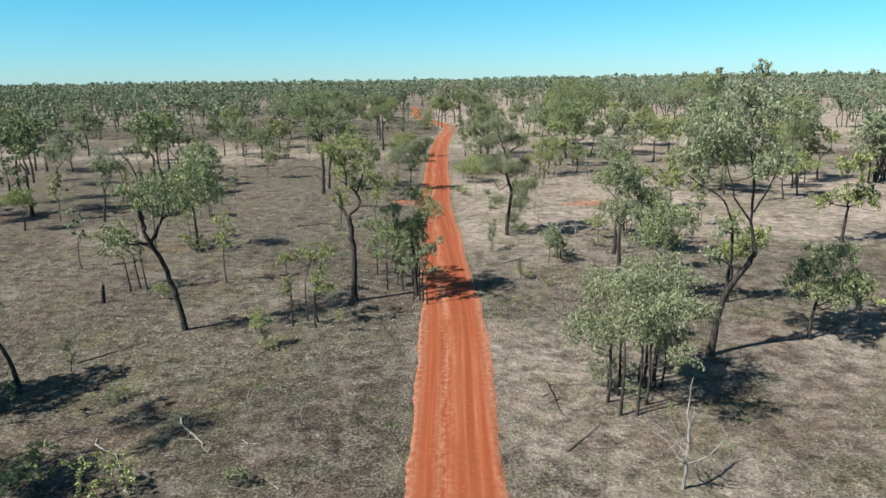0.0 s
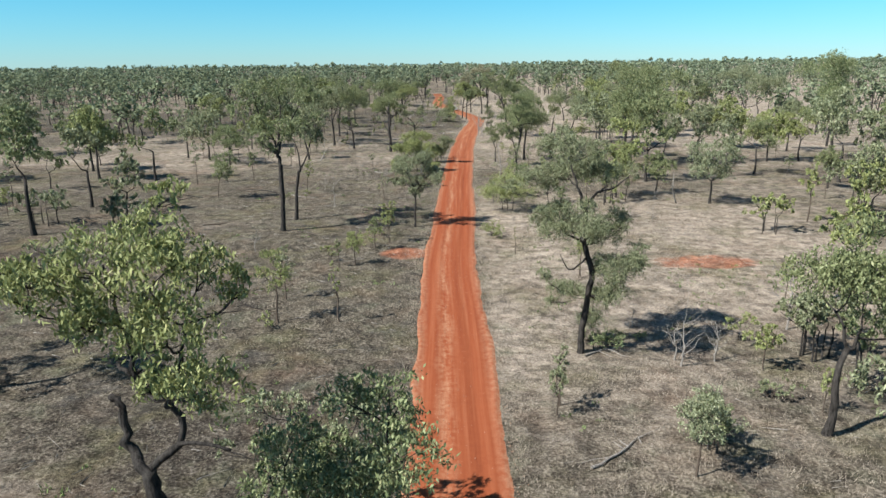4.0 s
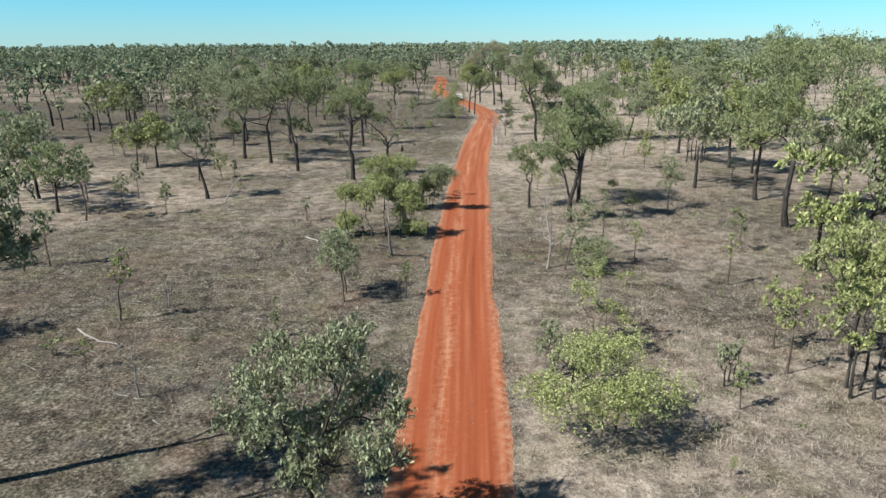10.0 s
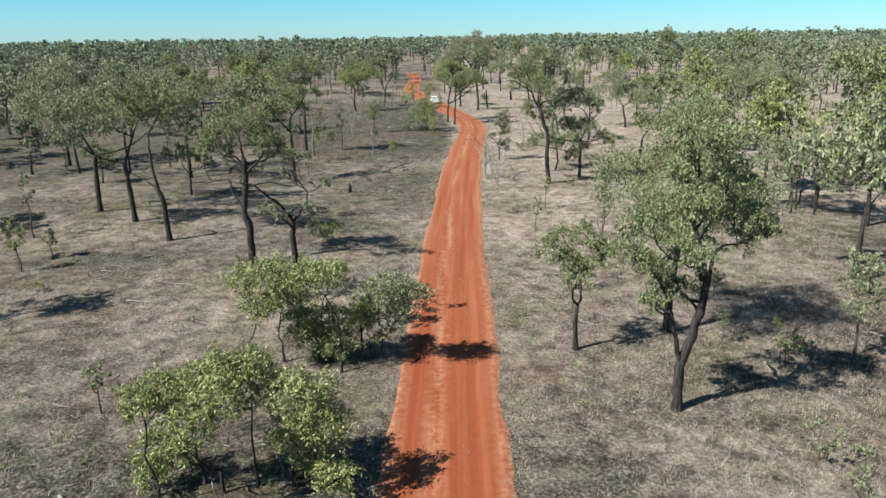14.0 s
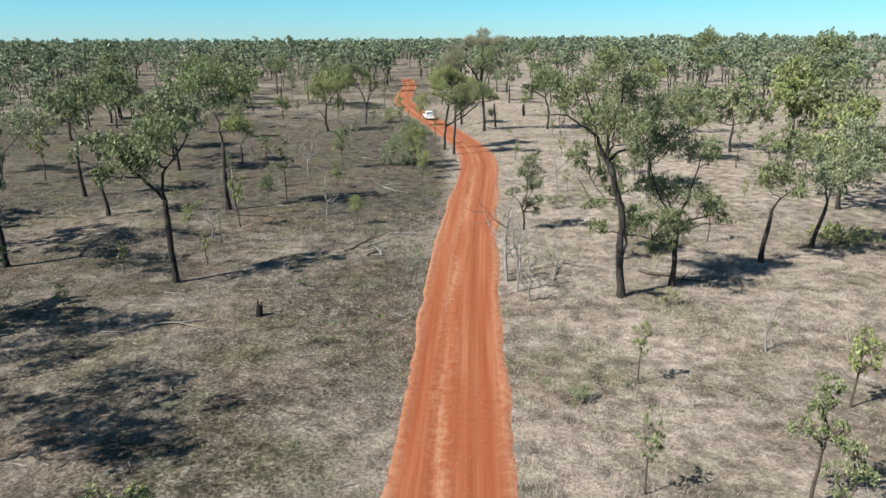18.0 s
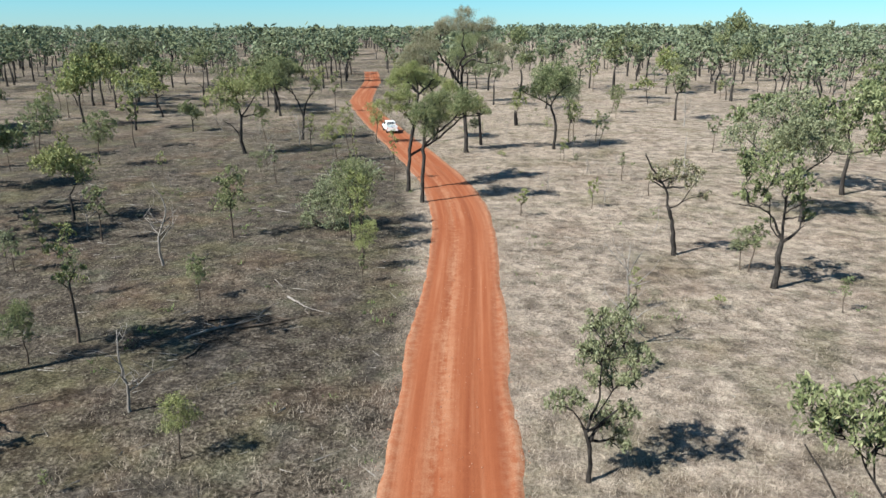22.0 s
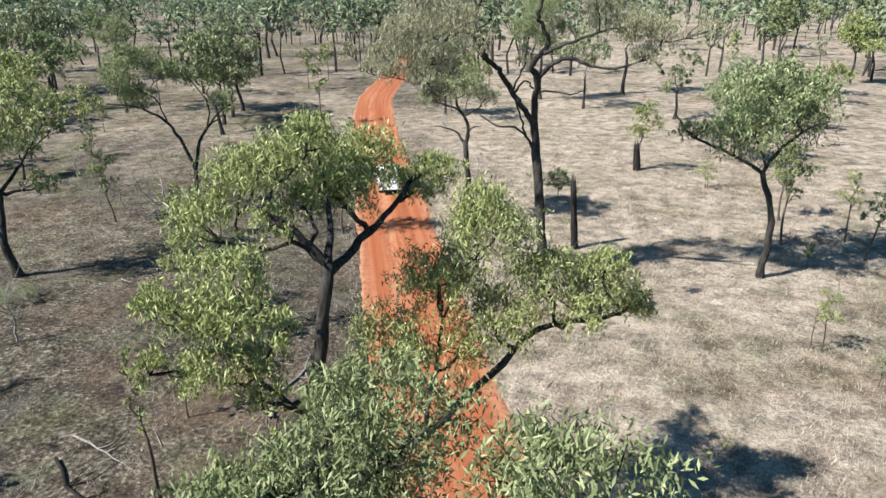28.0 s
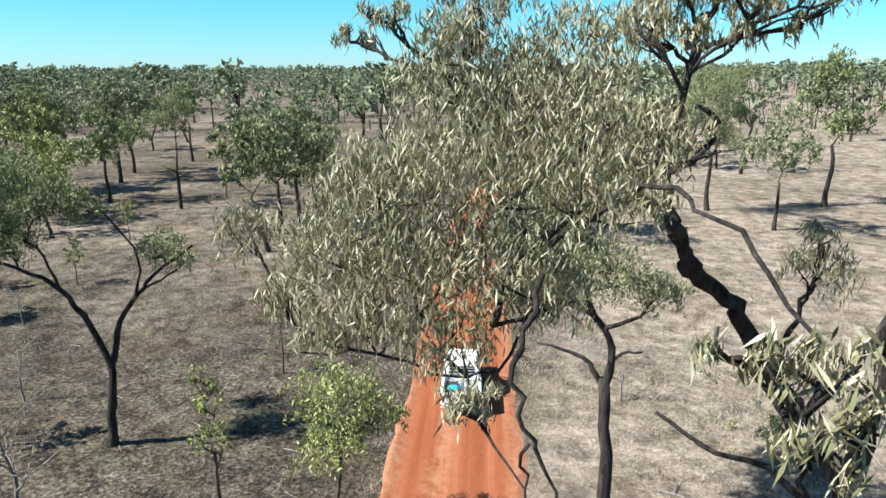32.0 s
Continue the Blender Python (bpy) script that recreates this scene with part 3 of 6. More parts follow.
def shrub(x, y, h, r, lean, tone):
    COUNT[0] += 1
    rng = np.random.default_rng(COUNT[0])
    k = int(np.clip(4 + 2 * r, 5, 12))
    an = np.arange(k) * 2.4 + rng.uniform(0, 6)
    rad = r * np.sqrt(rng.uniform(0.02, 0.6, k))
    c = np.stack([lean + np.cos(an) * rad, np.sin(an) * rad, h * rng.uniform(0.32, 0.8, k) * (1 - 0.25 * rad / r), r * rng.uniform(0.32, 0.5, k)], 1)
    c[:, 3] = np.minimum(c[:, 3], h * 0.45)
    tubes = stems(rng, c, ((0, 0, 0), (0.2 * r, 0.1 * r, 0), (-0.15 * r, 0.15 * r, 0)), 0.02 + 0.006 * h, h * 0.25, sides=5, twigs=2)
    dens, size = fineness(x, y)
    tree_thing("shrub", x, y, tubes, c, rng, tone, BARK_THIN, dens * 1.4, (size[0] * 0.75, size[1] * 0.9), "dense leafy " + LEAF_WORD[tone] + " shrub on dry ground", "shrub", "shrubs", 0.3)


def dead(x, y, h, r):
    COUNT[0] += 1
    rng = np.random.default_rng(COUNT[0])
    r = max(r, 0.16 * h)
    base = new("dead_tree")
    base.location = (x, y, float(ground_z(x, y)))
    tagged(base, "bare bleached dead sapling with forked twigs", "dead tree", "dead trees")
    main = through_points(rng, [(0, 0, -0.1), rng.normal(0, 0.02 * h, 3) * (1, 1, 0) + (0, 0, 0.35 * h), rng.normal(0, 0.04 * h, 3) * (1, 1, 0) + (0, 0, 0.68 * h), rng.normal(0, 0.07 * h, 3) * (1, 1, 0) + (0, 0, h)])
    rr = np.linspace(0.03 + 0.012 * h, 0.014, len(main))
    t = Tubes()
    t.limb(main, rr, 6)
    stem = piece("trunk", t.mesh("trunk", BARK_DEAD), base)
    for q in range(6 + int(h / 2)):
        j = int(rng.integers(3, len(main) - 1))
        an = q * 2.4 + rng.uniform(-0.5, 0.5)
        L = r * rng.uniform(0.6, 1.25)
        if q < 3:
            j, L = 3 + q, max(L, 0.3 * h)
        tip = main[j] + (math.cos(an) * L, math.sin(an) * L, L * rng.uniform(0.6, 1.3))
        p = curve_pts(rng, main[j], tip, 5, 0.14)
        t = Tubes()
        t.limb(p, np.linspace(rr[j] * 0.7, 0.010, 5), 4)
        for w in range(3):
            m = int(rng.integers(1, 5))
            t.limb(curve_pts(rng, p[m], p[m] + rng.normal(0, 0.35 * L, 3) + (0, 0, 0.25 * L), 4, 0.12), np.linspace(rr[j] * 0.35 + 0.004, 0.006, 4), 3)
        piece("branch", t.mesh("branch", BARK_DEAD), stem)


def snag(x, y, limbs):
    """A bleached, leaning dead tree of a few stout limbs."""
    COUNT[0] += 1
    rng = np.random.default_rng(COUNT[0])
    base = new("dead_tree")
    base.location = (x, y, float(ground_z(x, y)))
    tagged(base, "leaning forked dead tree with a bleached bare trunk", "dead tree", "dead trees")
    stem = None
    for pts, ra, rb in limbs:
        p = through_points(rng, pts)
        t = Tubes()
        t.limb(p, np.linspace(ra, rb, len(p)), 8)
        word = "branch" if stem else "trunk"
        ob = piece(word, t.mesh(word, BARK_DEAD), stem or base)
        stem = stem or ob


def log(x0, y0, x1, y1, r):
    COUNT[0] += 1
    rng = np.random.default_rng(COUNT[0])
    base = new("fallen_log")
    base.location = (x0, y0, float(ground_z(x0, y0)))
    tagged(base, "weathered grey fallen branch lying on dry ground", "fallen branch", "fallen branches")
    L = math.hypot(x1 - x0, y1 - y0)
    t = Tubes()
    n = 8
    s = np.linspace(0, 1, n)
    px, py = (x1 - x0) * s, (y1 - y0) * s
    wob = np.cumsum(rng.normal(0, 0.024 * L, (n, 2)), 0)
    gz = ground_z(x0 + px, y0 + py) - float(ground_z(x0, y0))
    p = np.stack([px + wob[:, 0], py + wob[:, 1], gz + r * 0.75 + np.abs(rng.normal(0, 0.25 * r, n))], 1)
    t.limb(p, r * np.linspace(0.9, 0.22, n), 7)
    shade = rng.random()
    wood = BARK_BURNT if shade < 0.2 else BARK_THIN if shade < 0.55 else BARK_DEAD
    stem = piece("branch", t.mesh("branch", wood), base)
    for _ in range(int(3 + L)):
        j = rng.integers(2, n)
        d = rng.normal(size=3) * (1, 1, 0.25) * 0.16 * (L + 1.5)
        q = curve_pts(rng, p[j], p[j] + d * (1, 1, 0) + (0, 0, max(-0.6 * r, d[2])), 4, 0.15)
        t = Tubes()
        t.limb(q, np.linspace(0.4 * r, 0.012, 4), 4)
        piece("twig", t.mesh("twig", wood), stem)


def stump(x, y, h, r, tilt):
    rng = np.random.default_rng(int(abs(x * 10 + y)))
    base = new("tree_stump")
    base.location = (x, y, float(ground_z(x, y)))
    tagged(base, "charred black upright tree stump with a broken top", "stump", "burnt stumps")
    t = Tubes()
    s = np.linspace(0, 1, 7)
    p = np.stack([tilt * s, 0.1 * tilt * s, h * s - 0.1], 1)
    t.limb(p, r * (1.25 - 0.35 * s + rng.normal(0, 0.05, 7)), 9)
    for q in range(3):
        aq = q * 2.1 + 0.4
        t.limb([p[-2] + (0.5 * r * math.cos(aq), 0.5 * r * math.sin(aq), 0), p[-1] + (0.6 * r * math.cos(aq), 0.6 * r * math.sin(aq), 0.3 + 0.12 * q)], [r * 0.4, 0.02], 5)
    piece("trunk", t.mesh("trunk", BARK_BURNT), base)

# ---- trees, thickets, shrubs and fallen wood, along the track ----
gum_at(-10.0, 5.0, "lime", [(-0.6, -0.6, 13.7, 1.3), (0.8, -1.0, 13.5, 1.3), (-1.9, -1.3, 13.5, 0.9), (-0.8, -1.1, 12.6, 1.1), (1.8, 0.6, 13.2, 1.0), (-0.6, 1.6, 11.1, 1.1), (1.2, -1.1, 12.2, 1.4), (2.2, -1.4, 10.9, 1.1), (-0.0, 1.5, 13.9, 1.2), (0.6, 0.1, 10.3, 0.9)], 1.0, boughs=[
    ([(0.0, 0.0, 0.0), (0.1, 0.0, 4.2), (-0.1, 0.0, 6.6), (-0.2, 0.0, 7.6)], 0.27, 0.20),
    ([(-0.2, 0.0, 7.5), (-0.8, 0.3, 8.3), (-0.9, 0.4, 9.3), (-1.3, 0.6, 9.5)], 0.16, 0.09),
    ([(-0.1, 0.0, 7.7), (0.7, 0.3, 8.5), (0.5, 0.2, 9.6), (-0.3, 0.1, 10.3), (-0.8, 0.3, 10.6)], 0.13, 0.05),
    ([(0.7, 0.0, 8.4), (1.3, -0.1, 8.5), (2.2, -0.3, 8.4)], 0.07, 0.04),
    ([(0.5, 0.0, 9.5), (1.1, -0.2, 10.9), (1.5, -0.4, 12.3)], 0.09, 0.03),
    ([(-0.2, 0.0, 10.3), (-0.4, 0.1, 11.7), (-0.9, 0.4, 13.3)], 0.08, 0.03)], droop=0.85)
gum_at(-22.7, -1.3, "olive", [(-0.2, -0.2, 11.0, 2.7), (-2.3, -1.8, 11.6, 1.6), (1.5, 1.4, 12.6, 1.9), (-3.4, -2.4, 8.2, 1.6), (2.5, 0.6, 11.2, 1.7)], 1.0, boughs=[
    ([(0.0, 0.0, 0.0), (-0.5, -0.2, 3.4), (-1.2, -0.6, 6.2), (-2.0, -1.0, 8.2)], 0.24, 0.15),
    ([(-2.0, -1.0, 8.1), (-2.3, -1.1, 10.2), (-2.8, -1.3, 11.4), (-3.1, -1.4, 13.0)], 0.08, 0.02),
    ([(-1.6, -0.8, 7.3), (-0.7, -0.4, 9.0), (0.4, 0.2, 9.3), (1.3, 0.6, 10.3)], 0.12, 0.04),
    ([(-2.0, -0.9, 8.1), (-2.1, -1.0, 10.5), (-2.1, -1.0, 12.6), (-3.0, -1.4, 14.3)], 0.10, 0.04),
    ([(-1.3, -0.6, 7.6), (-0.5, -0.2, 10.3), (-0.5, -0.2, 12.4), (-0.9, -0.4, 13.8)], 0.09, 0.03)], droop=0.85)
gum_at(16.1, -8.6, "grey", [(-2.2, -1.4, 15.8, 1.8), (0.7, 0.9, 16.3, 1.8), (3.0, 1.7, 16.5, 1.6), (-0.0, 0.5, 14.6, 1.8), (2.3, 1.1, 14.5, 1.8), (2.7, -1.5, 13.8, 1.6), (-1.9, -0.2, 13.8, 1.4), (0.1, -1.3, 17.9, 1.3), (2.3, 1.3, 18.8, 1.1), (-0.1, -0.8, 9.3, 1.0), (-0.3, -0.2, 7.4, 0.9)], 1.0, boughs=[
    ([(0.0, 0.0, 0.0), (0.7, -0.0, 4.3), (2.2, -0.0, 6.6), (2.5, -0.0, 7.6)], 0.26, 0.17),
    ([(0.8, -0.0, 4.9), (1.0, 0.2, 8.7), (0.5, 0.1, 10.2)], 0.12, 0.06),
    ([(2.5, -0.0, 7.5), (2.1, 0.1, 9.4), (2.0, 0.0, 12.4), (1.2, 0.2, 15.7)], 0.14, 0.04),
    ([(0.5, -0.0, 10.1), (0.0, 0.2, 11.1), (-1.4, 0.7, 12.0), (-2.4, 1.1, 13.0)], 0.07, 0.03),
    ([(2.1, -0.0, 9.4), (0.8, -0.2, 11.1), (0.0, -0.3, 13.5)], 0.09, 0.03),
    ([(2.2, -0.0, 10.1), (3.0, -0.6, 12.5), (3.3, -0.9, 13.8)], 0.07, 0.03)], droop=0.85)
gum_at(-21.7, 66.1, "olive", [(-3.9, -0.0, 13.6, 1.6), (-1.1, -0.9, 11.4, 1.6), (1.6, -2.4, 12.0, 1.7), (2.6, -1.3, 12.1, 1.4), (-1.9, 1.6, 13.6, 1.7), (0.2, 2.1, 13.5, 1.7), (3.8, -0.8, 15.3, 1.7), (-0.6, 1.7, 15.8, 1.9), (-3.1, 1.6, 16.1, 1.7), (2.0, 1.1, 16.7, 1.7), (4.1, 1.0, 14.9, 1.3), (-0.8, 1.5, 9.0, 1.0), (-1.4, -0.8, 10.3, 1.1)], 1.0, boughs=[
    ([(0.0, 0.0, 0.0), (0.2, 0.0, 2.9), (0.2, 0.0, 6.7), (0.1, 0.0, 8.5)], 0.30, 0.21),
    ([(0.2, 0.0, 3.9), (-0.7, 0.3, 4.4), (-2.4, 1.0, 4.5), (-4.3, 1.7, 4.4), (-7.5, 2.7, 3.3)], 0.10, 0.02),
    ([(0.0, 0.0, 8.3), (0.5, 0.2, 10.3), (1.6, 0.8, 12.4), (2.8, 1.5, 14.6)], 0.15, 0.04),
    ([(0.0, 0.0, 8.3), (-0.3, 0.2, 10.3), (-1.8, 0.8, 12.7), (-2.7, 1.3, 15.5)], 0.16, 0.04),
    ([(0.1, 0.0, 9.7), (0.6, -0.1, 12.5), (0.6, -0.1, 15.6)], 0.12, 0.04)], droop=0.85)
gum_at(29.5, 114.8, "olive", [(-1.0, 0.9, 15.9, 3.0), (1.9, -1.0, 15.9, 3.7), (-1.8, 2.0, 13.0, 2.7), (3.3, -3.8, 12.5, 3.0), (0.5, 0.8, 10.1, 2.7), (-2.5, 0.6, 10.0, 1.9)])
gum_at(9.0, 116.4, "olive", [(-2.4, 0.8, 7.4, 1.2), (-1.3, 0.5, 6.7, 1.2), (-0.0, 1.8, 7.7, 1.1), (-3.0, -1.5, 9.3, 0.9), (-0.2, -1.0, 10.0, 1.3), (2.2, 1.2, 9.0, 1.3), (2.8, -0.1, 8.8, 1.0), (1.3, 0.0, 10.7, 1.2), (-0.1, 1.5, 10.7, 1.1), (0.0, -1.0, 7.9, 1.1), (-1.3, -0.1, 5.4, 0.9), (-0.2, 0.4, 5.8, 1.0), (2.8, 1.1, 7.8, 1.0), (-0.5, -0.5, 12.5, 1.2), (0.8, -0.8, 12.3, 1.1)], 1.0, boughs=[
    ([(0.0, 0.0, 0.0), (0.0, 0.0, 2.1), (0.5, 0.0, 4.2), (0.8, 0.0, 6.2)], 0.25, 0.16),
    ([(0.0, 0.0, 2.3), (-0.6, -0.1, 4.4), (-1.0, -0.2, 5.6), (-1.6, -0.3, 6.7)], 0.12, 0.04),
    ([(0.8, 0.0, 6.1), (1.2, 0.2, 7.5), (2.7, 0.9, 7.6)], 0.10, 0.03),
    ([(0.8, 0.0, 6.1), (0.3, 0.1, 8.1), (-0.2, 0.2, 9.2), (-0.0, 0.1, 10.5), (-0.0, 0.1, 12.1)], 0.13, 0.04),
    ([(0.3, 0.0, 8.1), (0.8, -0.2, 9.4), (1.1, -0.4, 10.8)], 0.07, 0.03)], droop=0.85)
gum_at(10.9, 167.5, "olive", [(-2.2, 0.6, 11.5, 1.5), (-0.5, 1.1, 12.0, 1.6), (-3.1, 1.3, 13.1, 1.1), (-1.5, 2.0, 13.7, 1.5), (0.2, 1.1, 13.4, 1.5), (2.2, 1.9, 11.9, 1.5), (-0.7, -2.1, 11.3, 1.2), (-1.2, -0.2, 10.7, 1.1), (-3.8, 2.0, 12.2, 1.0), (0.7, 0.7, 4.5, 1.1), (3.0, 1.8, 3.2, 1.2), (-2.2, -1.7, 5.2, 0.8), (2.5, -0.1, 5.3, 1.1), (-1.9, -1.1, 14.8, 1.2)], 1.0, boughs=[
    ([(0.0, 0.0, 0.0), (-0.3, 0.0, 2.7), (-0.3, 0.0, 5.2), (-1.1, 0.0, 8.0), (-1.5, 0.0, 8.9)], 0.27, 0.17),
    ([(-1.5, 0.0, 8.8), (-2.1, -0.2, 9.9), (-2.3, -0.3, 10.4), (-3.3, -0.7, 11.0), (-4.2, -1.1, 11.6), (-5.2, -1.5, 11.7)], 0.12, 0.03),
    ([(-1.4, 0.0, 8.7), (-0.7, 0.2, 9.3), (0.4, 0.5, 9.5), (1.5, 0.8, 10.2)], 0.11, 0.03),
    ([(-1.5, 0.0, 8.8), (-1.4, 0.1, 10.6), (-0.8, 0.2, 12.1), (-0.6, 0.3, 13.2), (0.8, 0.7, 14.2)], 0.12, 0.03),
    ([(-2.0, 0.0, 9.9), (-2.6, -0.1, 12.0), (-3.2, -0.2, 13.3)], 0.08, 0.03),
    ([(-0.3, 0.0, 4.1), (0.8, 0.2, 4.0), (2.8, 0.6, 3.3)], 0.07, 0.03)], droop=0.85)
gum_at(12.9, 175.6, "olive", [(-3.7, 0.5, 7.8, 0.8), (-3.6, -1.1, 8.7, 0.8), (-3.3, 0.5, 7.2, 0.7), (-2.2, -0.5, 8.4, 0.7), (-0.9, 0.8, 7.3, 0.8), (-0.5, 0.3, 6.6, 0.8), (-1.4, 0.6, 6.3, 0.7), (-0.5, -0.5, 5.7, 0.7), (-1.0, -0.0, 5.3, 0.7), (-2.0, 0.6, 6.8, 0.6), (-2.0, -1.1, 4.6, 0.7), (-0.4, 0.3, 4.1, 0.6), (0.9, 1.1, 3.6, 0.6), (-2.8, -1.2, 4.5, 0.5)], 1.2, boughs=[
    ([(0.0, 0.0, 0.0), (0.3, 0.0, 1.7), (-0.2, 0.0, 4.0), (-0.4, 0.0, 5.3)], 0.12, 0.08),
    ([(-0.3, 0.0, 4.5), (-1.0, 0.4, 4.5), (-2.2, 1.1, 4.4), (-2.7, 1.3, 5.0), (-3.3, 1.6, 6.0)], 0.05, 0.02),
    ([(-0.4, 0.0, 5.2), (-1.1, -0.1, 6.6), (-1.7, -0.2, 7.8)], 0.05, 0.02),
    ([(-0.4, 0.0, 5.1), (-0.4, -0.1, 6.2), (-0.6, -0.0, 7.0)], 0.04, 0.02),
    ([(-1.5, 0.0, 4.7), (-2.3, 0.5, 5.7), (-2.9, 0.8, 7.1)], 0.04, 0.01)], droop=0.85)
gum_at(-19.0, 171.3, "olive", [(-1.1, 0.7, 10.2, 1.8), (0.0, -0.6, 9.9, 1.5), (-2.3, -0.9, 9.5, 1.8), (1.4, 0.5, 10.9, 1.1), (-1.6, -0.5, 8.2, 1.5), (-2.9, -2.1, 8.1, 1.1)], 1.0, boughs=[
    ([(0.0, 0.0, 0.0), (-0.1, -0.0, 3.1), (-0.1, -0.0, 5.8)], 0.24, 0.17),
    ([(-0.1, -0.0, 5.8), (-1.0, -0.4, 7.1), (-2.1, -0.8, 8.5), (-2.6, -1.0, 9.9)], 0.14, 0.04),
    ([(-0.1, -0.0, 5.8), (0.0, 0.0, 7.6), (1.1, 0.4, 9.1), (1.9, 0.8, 10.8)], 0.13, 0.04)], droop=0.85)
gum_at(-21.3, 192.3, "olive", [(-0.7, -1.6, 13.2, 2.3), (0.7, 1.2, 11.9, 2.0), (-2.4, 0.0, 12.0, 2.0), (-0.2, 0.1, 10.6, 1.7), (1.6, 1.7, 13.2, 1.4)])
gum_at(19.2, 254.9, "olive", [(-1.6, -0.8, 9.5, 2.4), (0.3, 1.6, 8.2, 2.7), (-2.4, -0.4, 7.7, 1.8), (1.4, 1.1, 9.6, 1.8), (-0.6, 0.6, 10.5, 1.8), (-4.2, 1.3, 7.6, 0.9)], 1.2, boughs=[
    ([(0.0, 0.0, 0.0), (0.1, -0.1, 3.1), (-0.6, 0.2, 5.7)], 0.20, 0.14),
    ([(-0.6, 0.2, 5.6), (-1.7, 0.7, 6.3), (-3.2, 1.4, 6.9), (-4.2, 1.8, 7.5), (-4.8, 2.0, 8.4)], 0.11, 0.04),
    ([(-0.6, 0.2, 5.6), (-0.0, 0.0, 6.9), (1.0, -0.4, 8.0), (1.8, -0.8, 8.4)], 0.11, 0.04),
    ([(-0.5, 0.2, 6.0), (-1.1, 0.4, 7.4), (-1.7, 0.7, 8.8)], 0.07, 0.03)], droop=0.85)
gum_at(-15.1, 264.9, "olive", [(-3.0, -0.5, 10.4, 1.6), (-2.4, -0.8, 8.3, 1.3), (-3.2, -1.3, 9.4, 1.3), (0.5, -0.5, 9.7, 1.0), (2.3, 1.1, 7.8, 1.1), (-0.3, -1.1, 10.0, 1.2), (-1.6, -1.7, 10.8, 1.3)], 1.3, boughs=[
    ([(0.0, 0.0, 0.0), (0.2, 0.1, 1.7), (0.3, 0.2, 3.4)], 0.21, 0.14),
    ([(0.3, 0.2, 3.2), (-0.3, -0.2, 5.4), (-1.0, -0.7, 6.7), (-2.1, -1.5, 7.6), (-3.6, -2.5, 8.0)], 0.14, 0.04),
    ([(0.3, 0.2, 3.2), (0.7, 0.5, 5.0), (1.4, 1.0, 6.2), (1.9, 1.3, 6.8), (3.0, 2.1, 7.7)], 0.13, 0.04),
    ([(-0.8, -0.6, 6.5), (-1.3, -0.9, 8.1), (-2.4, -1.7, 9.0)], 0.06, 0.03),
    ([(1.2, 0.8, 5.8), (1.4, 1.0, 7.3), (0.5, 0.4, 9.3), (-0.3, -0.2, 10.2)], 0.06, 0.02)], droop=0.85)
gum_at(-20.9, 254.2, "lime", [(-2.5, -1.9, 7.6, 1.7), (-0.9, 1.1, 8.4, 2.3), (1.4, -1.0, 8.7, 2.3), (-0.7, -0.9, 6.6, 1.7), (2.7, 1.1, 9.1, 1.5), (0.8, 1.2, 10.1, 1.4)], 1.0, boughs=[
    ([(0.0, 0.0, 0.0), (-0.3, -0.2, 2.0), (-0.0, -0.0, 4.8)], 0.25, 0.17),
    ([(-0.3, -0.2, 2.0), (-1.0, -0.7, 3.5), (-2.1, -1.4, 4.4)], 0.09, 0.03),
    ([(-0.1, -0.0, 4.6), (-0.5, -0.3, 7.2), (-1.5, -0.9, 8.6)], 0.12, 0.04),
    ([(-0.1, -0.0, 4.6), (1.1, 0.7, 6.3), (2.4, 1.5, 8.5)], 0.12, 0.04)], droop=0.85)
gum_at(3.7, 263.0, "grey", [(-2.4, 1.4, 10.9, 1.8), (-1.5, 0.5, 9.3, 1.5), (-0.3, -0.7, 9.1, 1.4), (-1.0, 0.1, 11.6, 1.5), (-2.2, 0.4, 9.0, 1.2), (-3.1, -0.8, 10.0, 0.9)], 1.6, boughs=[
    ([(0.0, 0.0, 0.0), (-0.1, -0.0, 2.6), (-0.3, -0.0, 5.7)], 0.24, 0.16),
    ([(-0.3, -0.0, 5.4), (-0.9, -0.0, 6.3), (-2.2, -0.0, 6.6)], 0.10, 0.03),
    ([(-0.3, -0.0, 5.4), (-0.1, -0.0, 6.6), (-0.8, -0.0, 7.9), (-1.1, -0.0, 9.5), (-1.5, -0.0, 10.7)], 0.13, 0.05),
    ([(-0.3, -0.0, 5.4), (0.0, 0.0, 6.4), (0.7, 0.0, 6.6)], 0.08, 0.03)], droop=0.85)
gum_at(-6.7, 67.6, "grey", [(-1.6, 0.4, 6.9, 1.3), (-0.4, 0.7, 7.5, 1.3), (0.8, 0.9, 7.8, 1.4), (2.0, 1.3, 6.3, 1.3), (-0.8, 0.7, 5.4, 1.2), (0.7, 1.3, 5.2, 1.3), (2.5, -1.4, 5.7, 1.1), (0.2, -0.1, 4.2, 1.1), (1.4, 1.3, 8.2, 1.0), (3.0, 0.5, 6.0, 0.8), (-2.1, 1.2, 5.2, 0.9)], 1.0, boughs=[
    ([(0.0, 0.0, 0.0), (0.1, 0.0, 2.4), (0.3, 0.0, 4.4)], 0.13, 0.09),
    ([(0.3, 0.0, 3.8), (-0.3, -0.2, 5.3), (-1.0, -0.4, 6.8)], 0.06, 0.02),
    ([(0.3, -0.0, 4.2), (0.9, -0.2, 6.0), (1.6, -0.4, 7.8)], 0.07, 0.02)], droop=0.85)
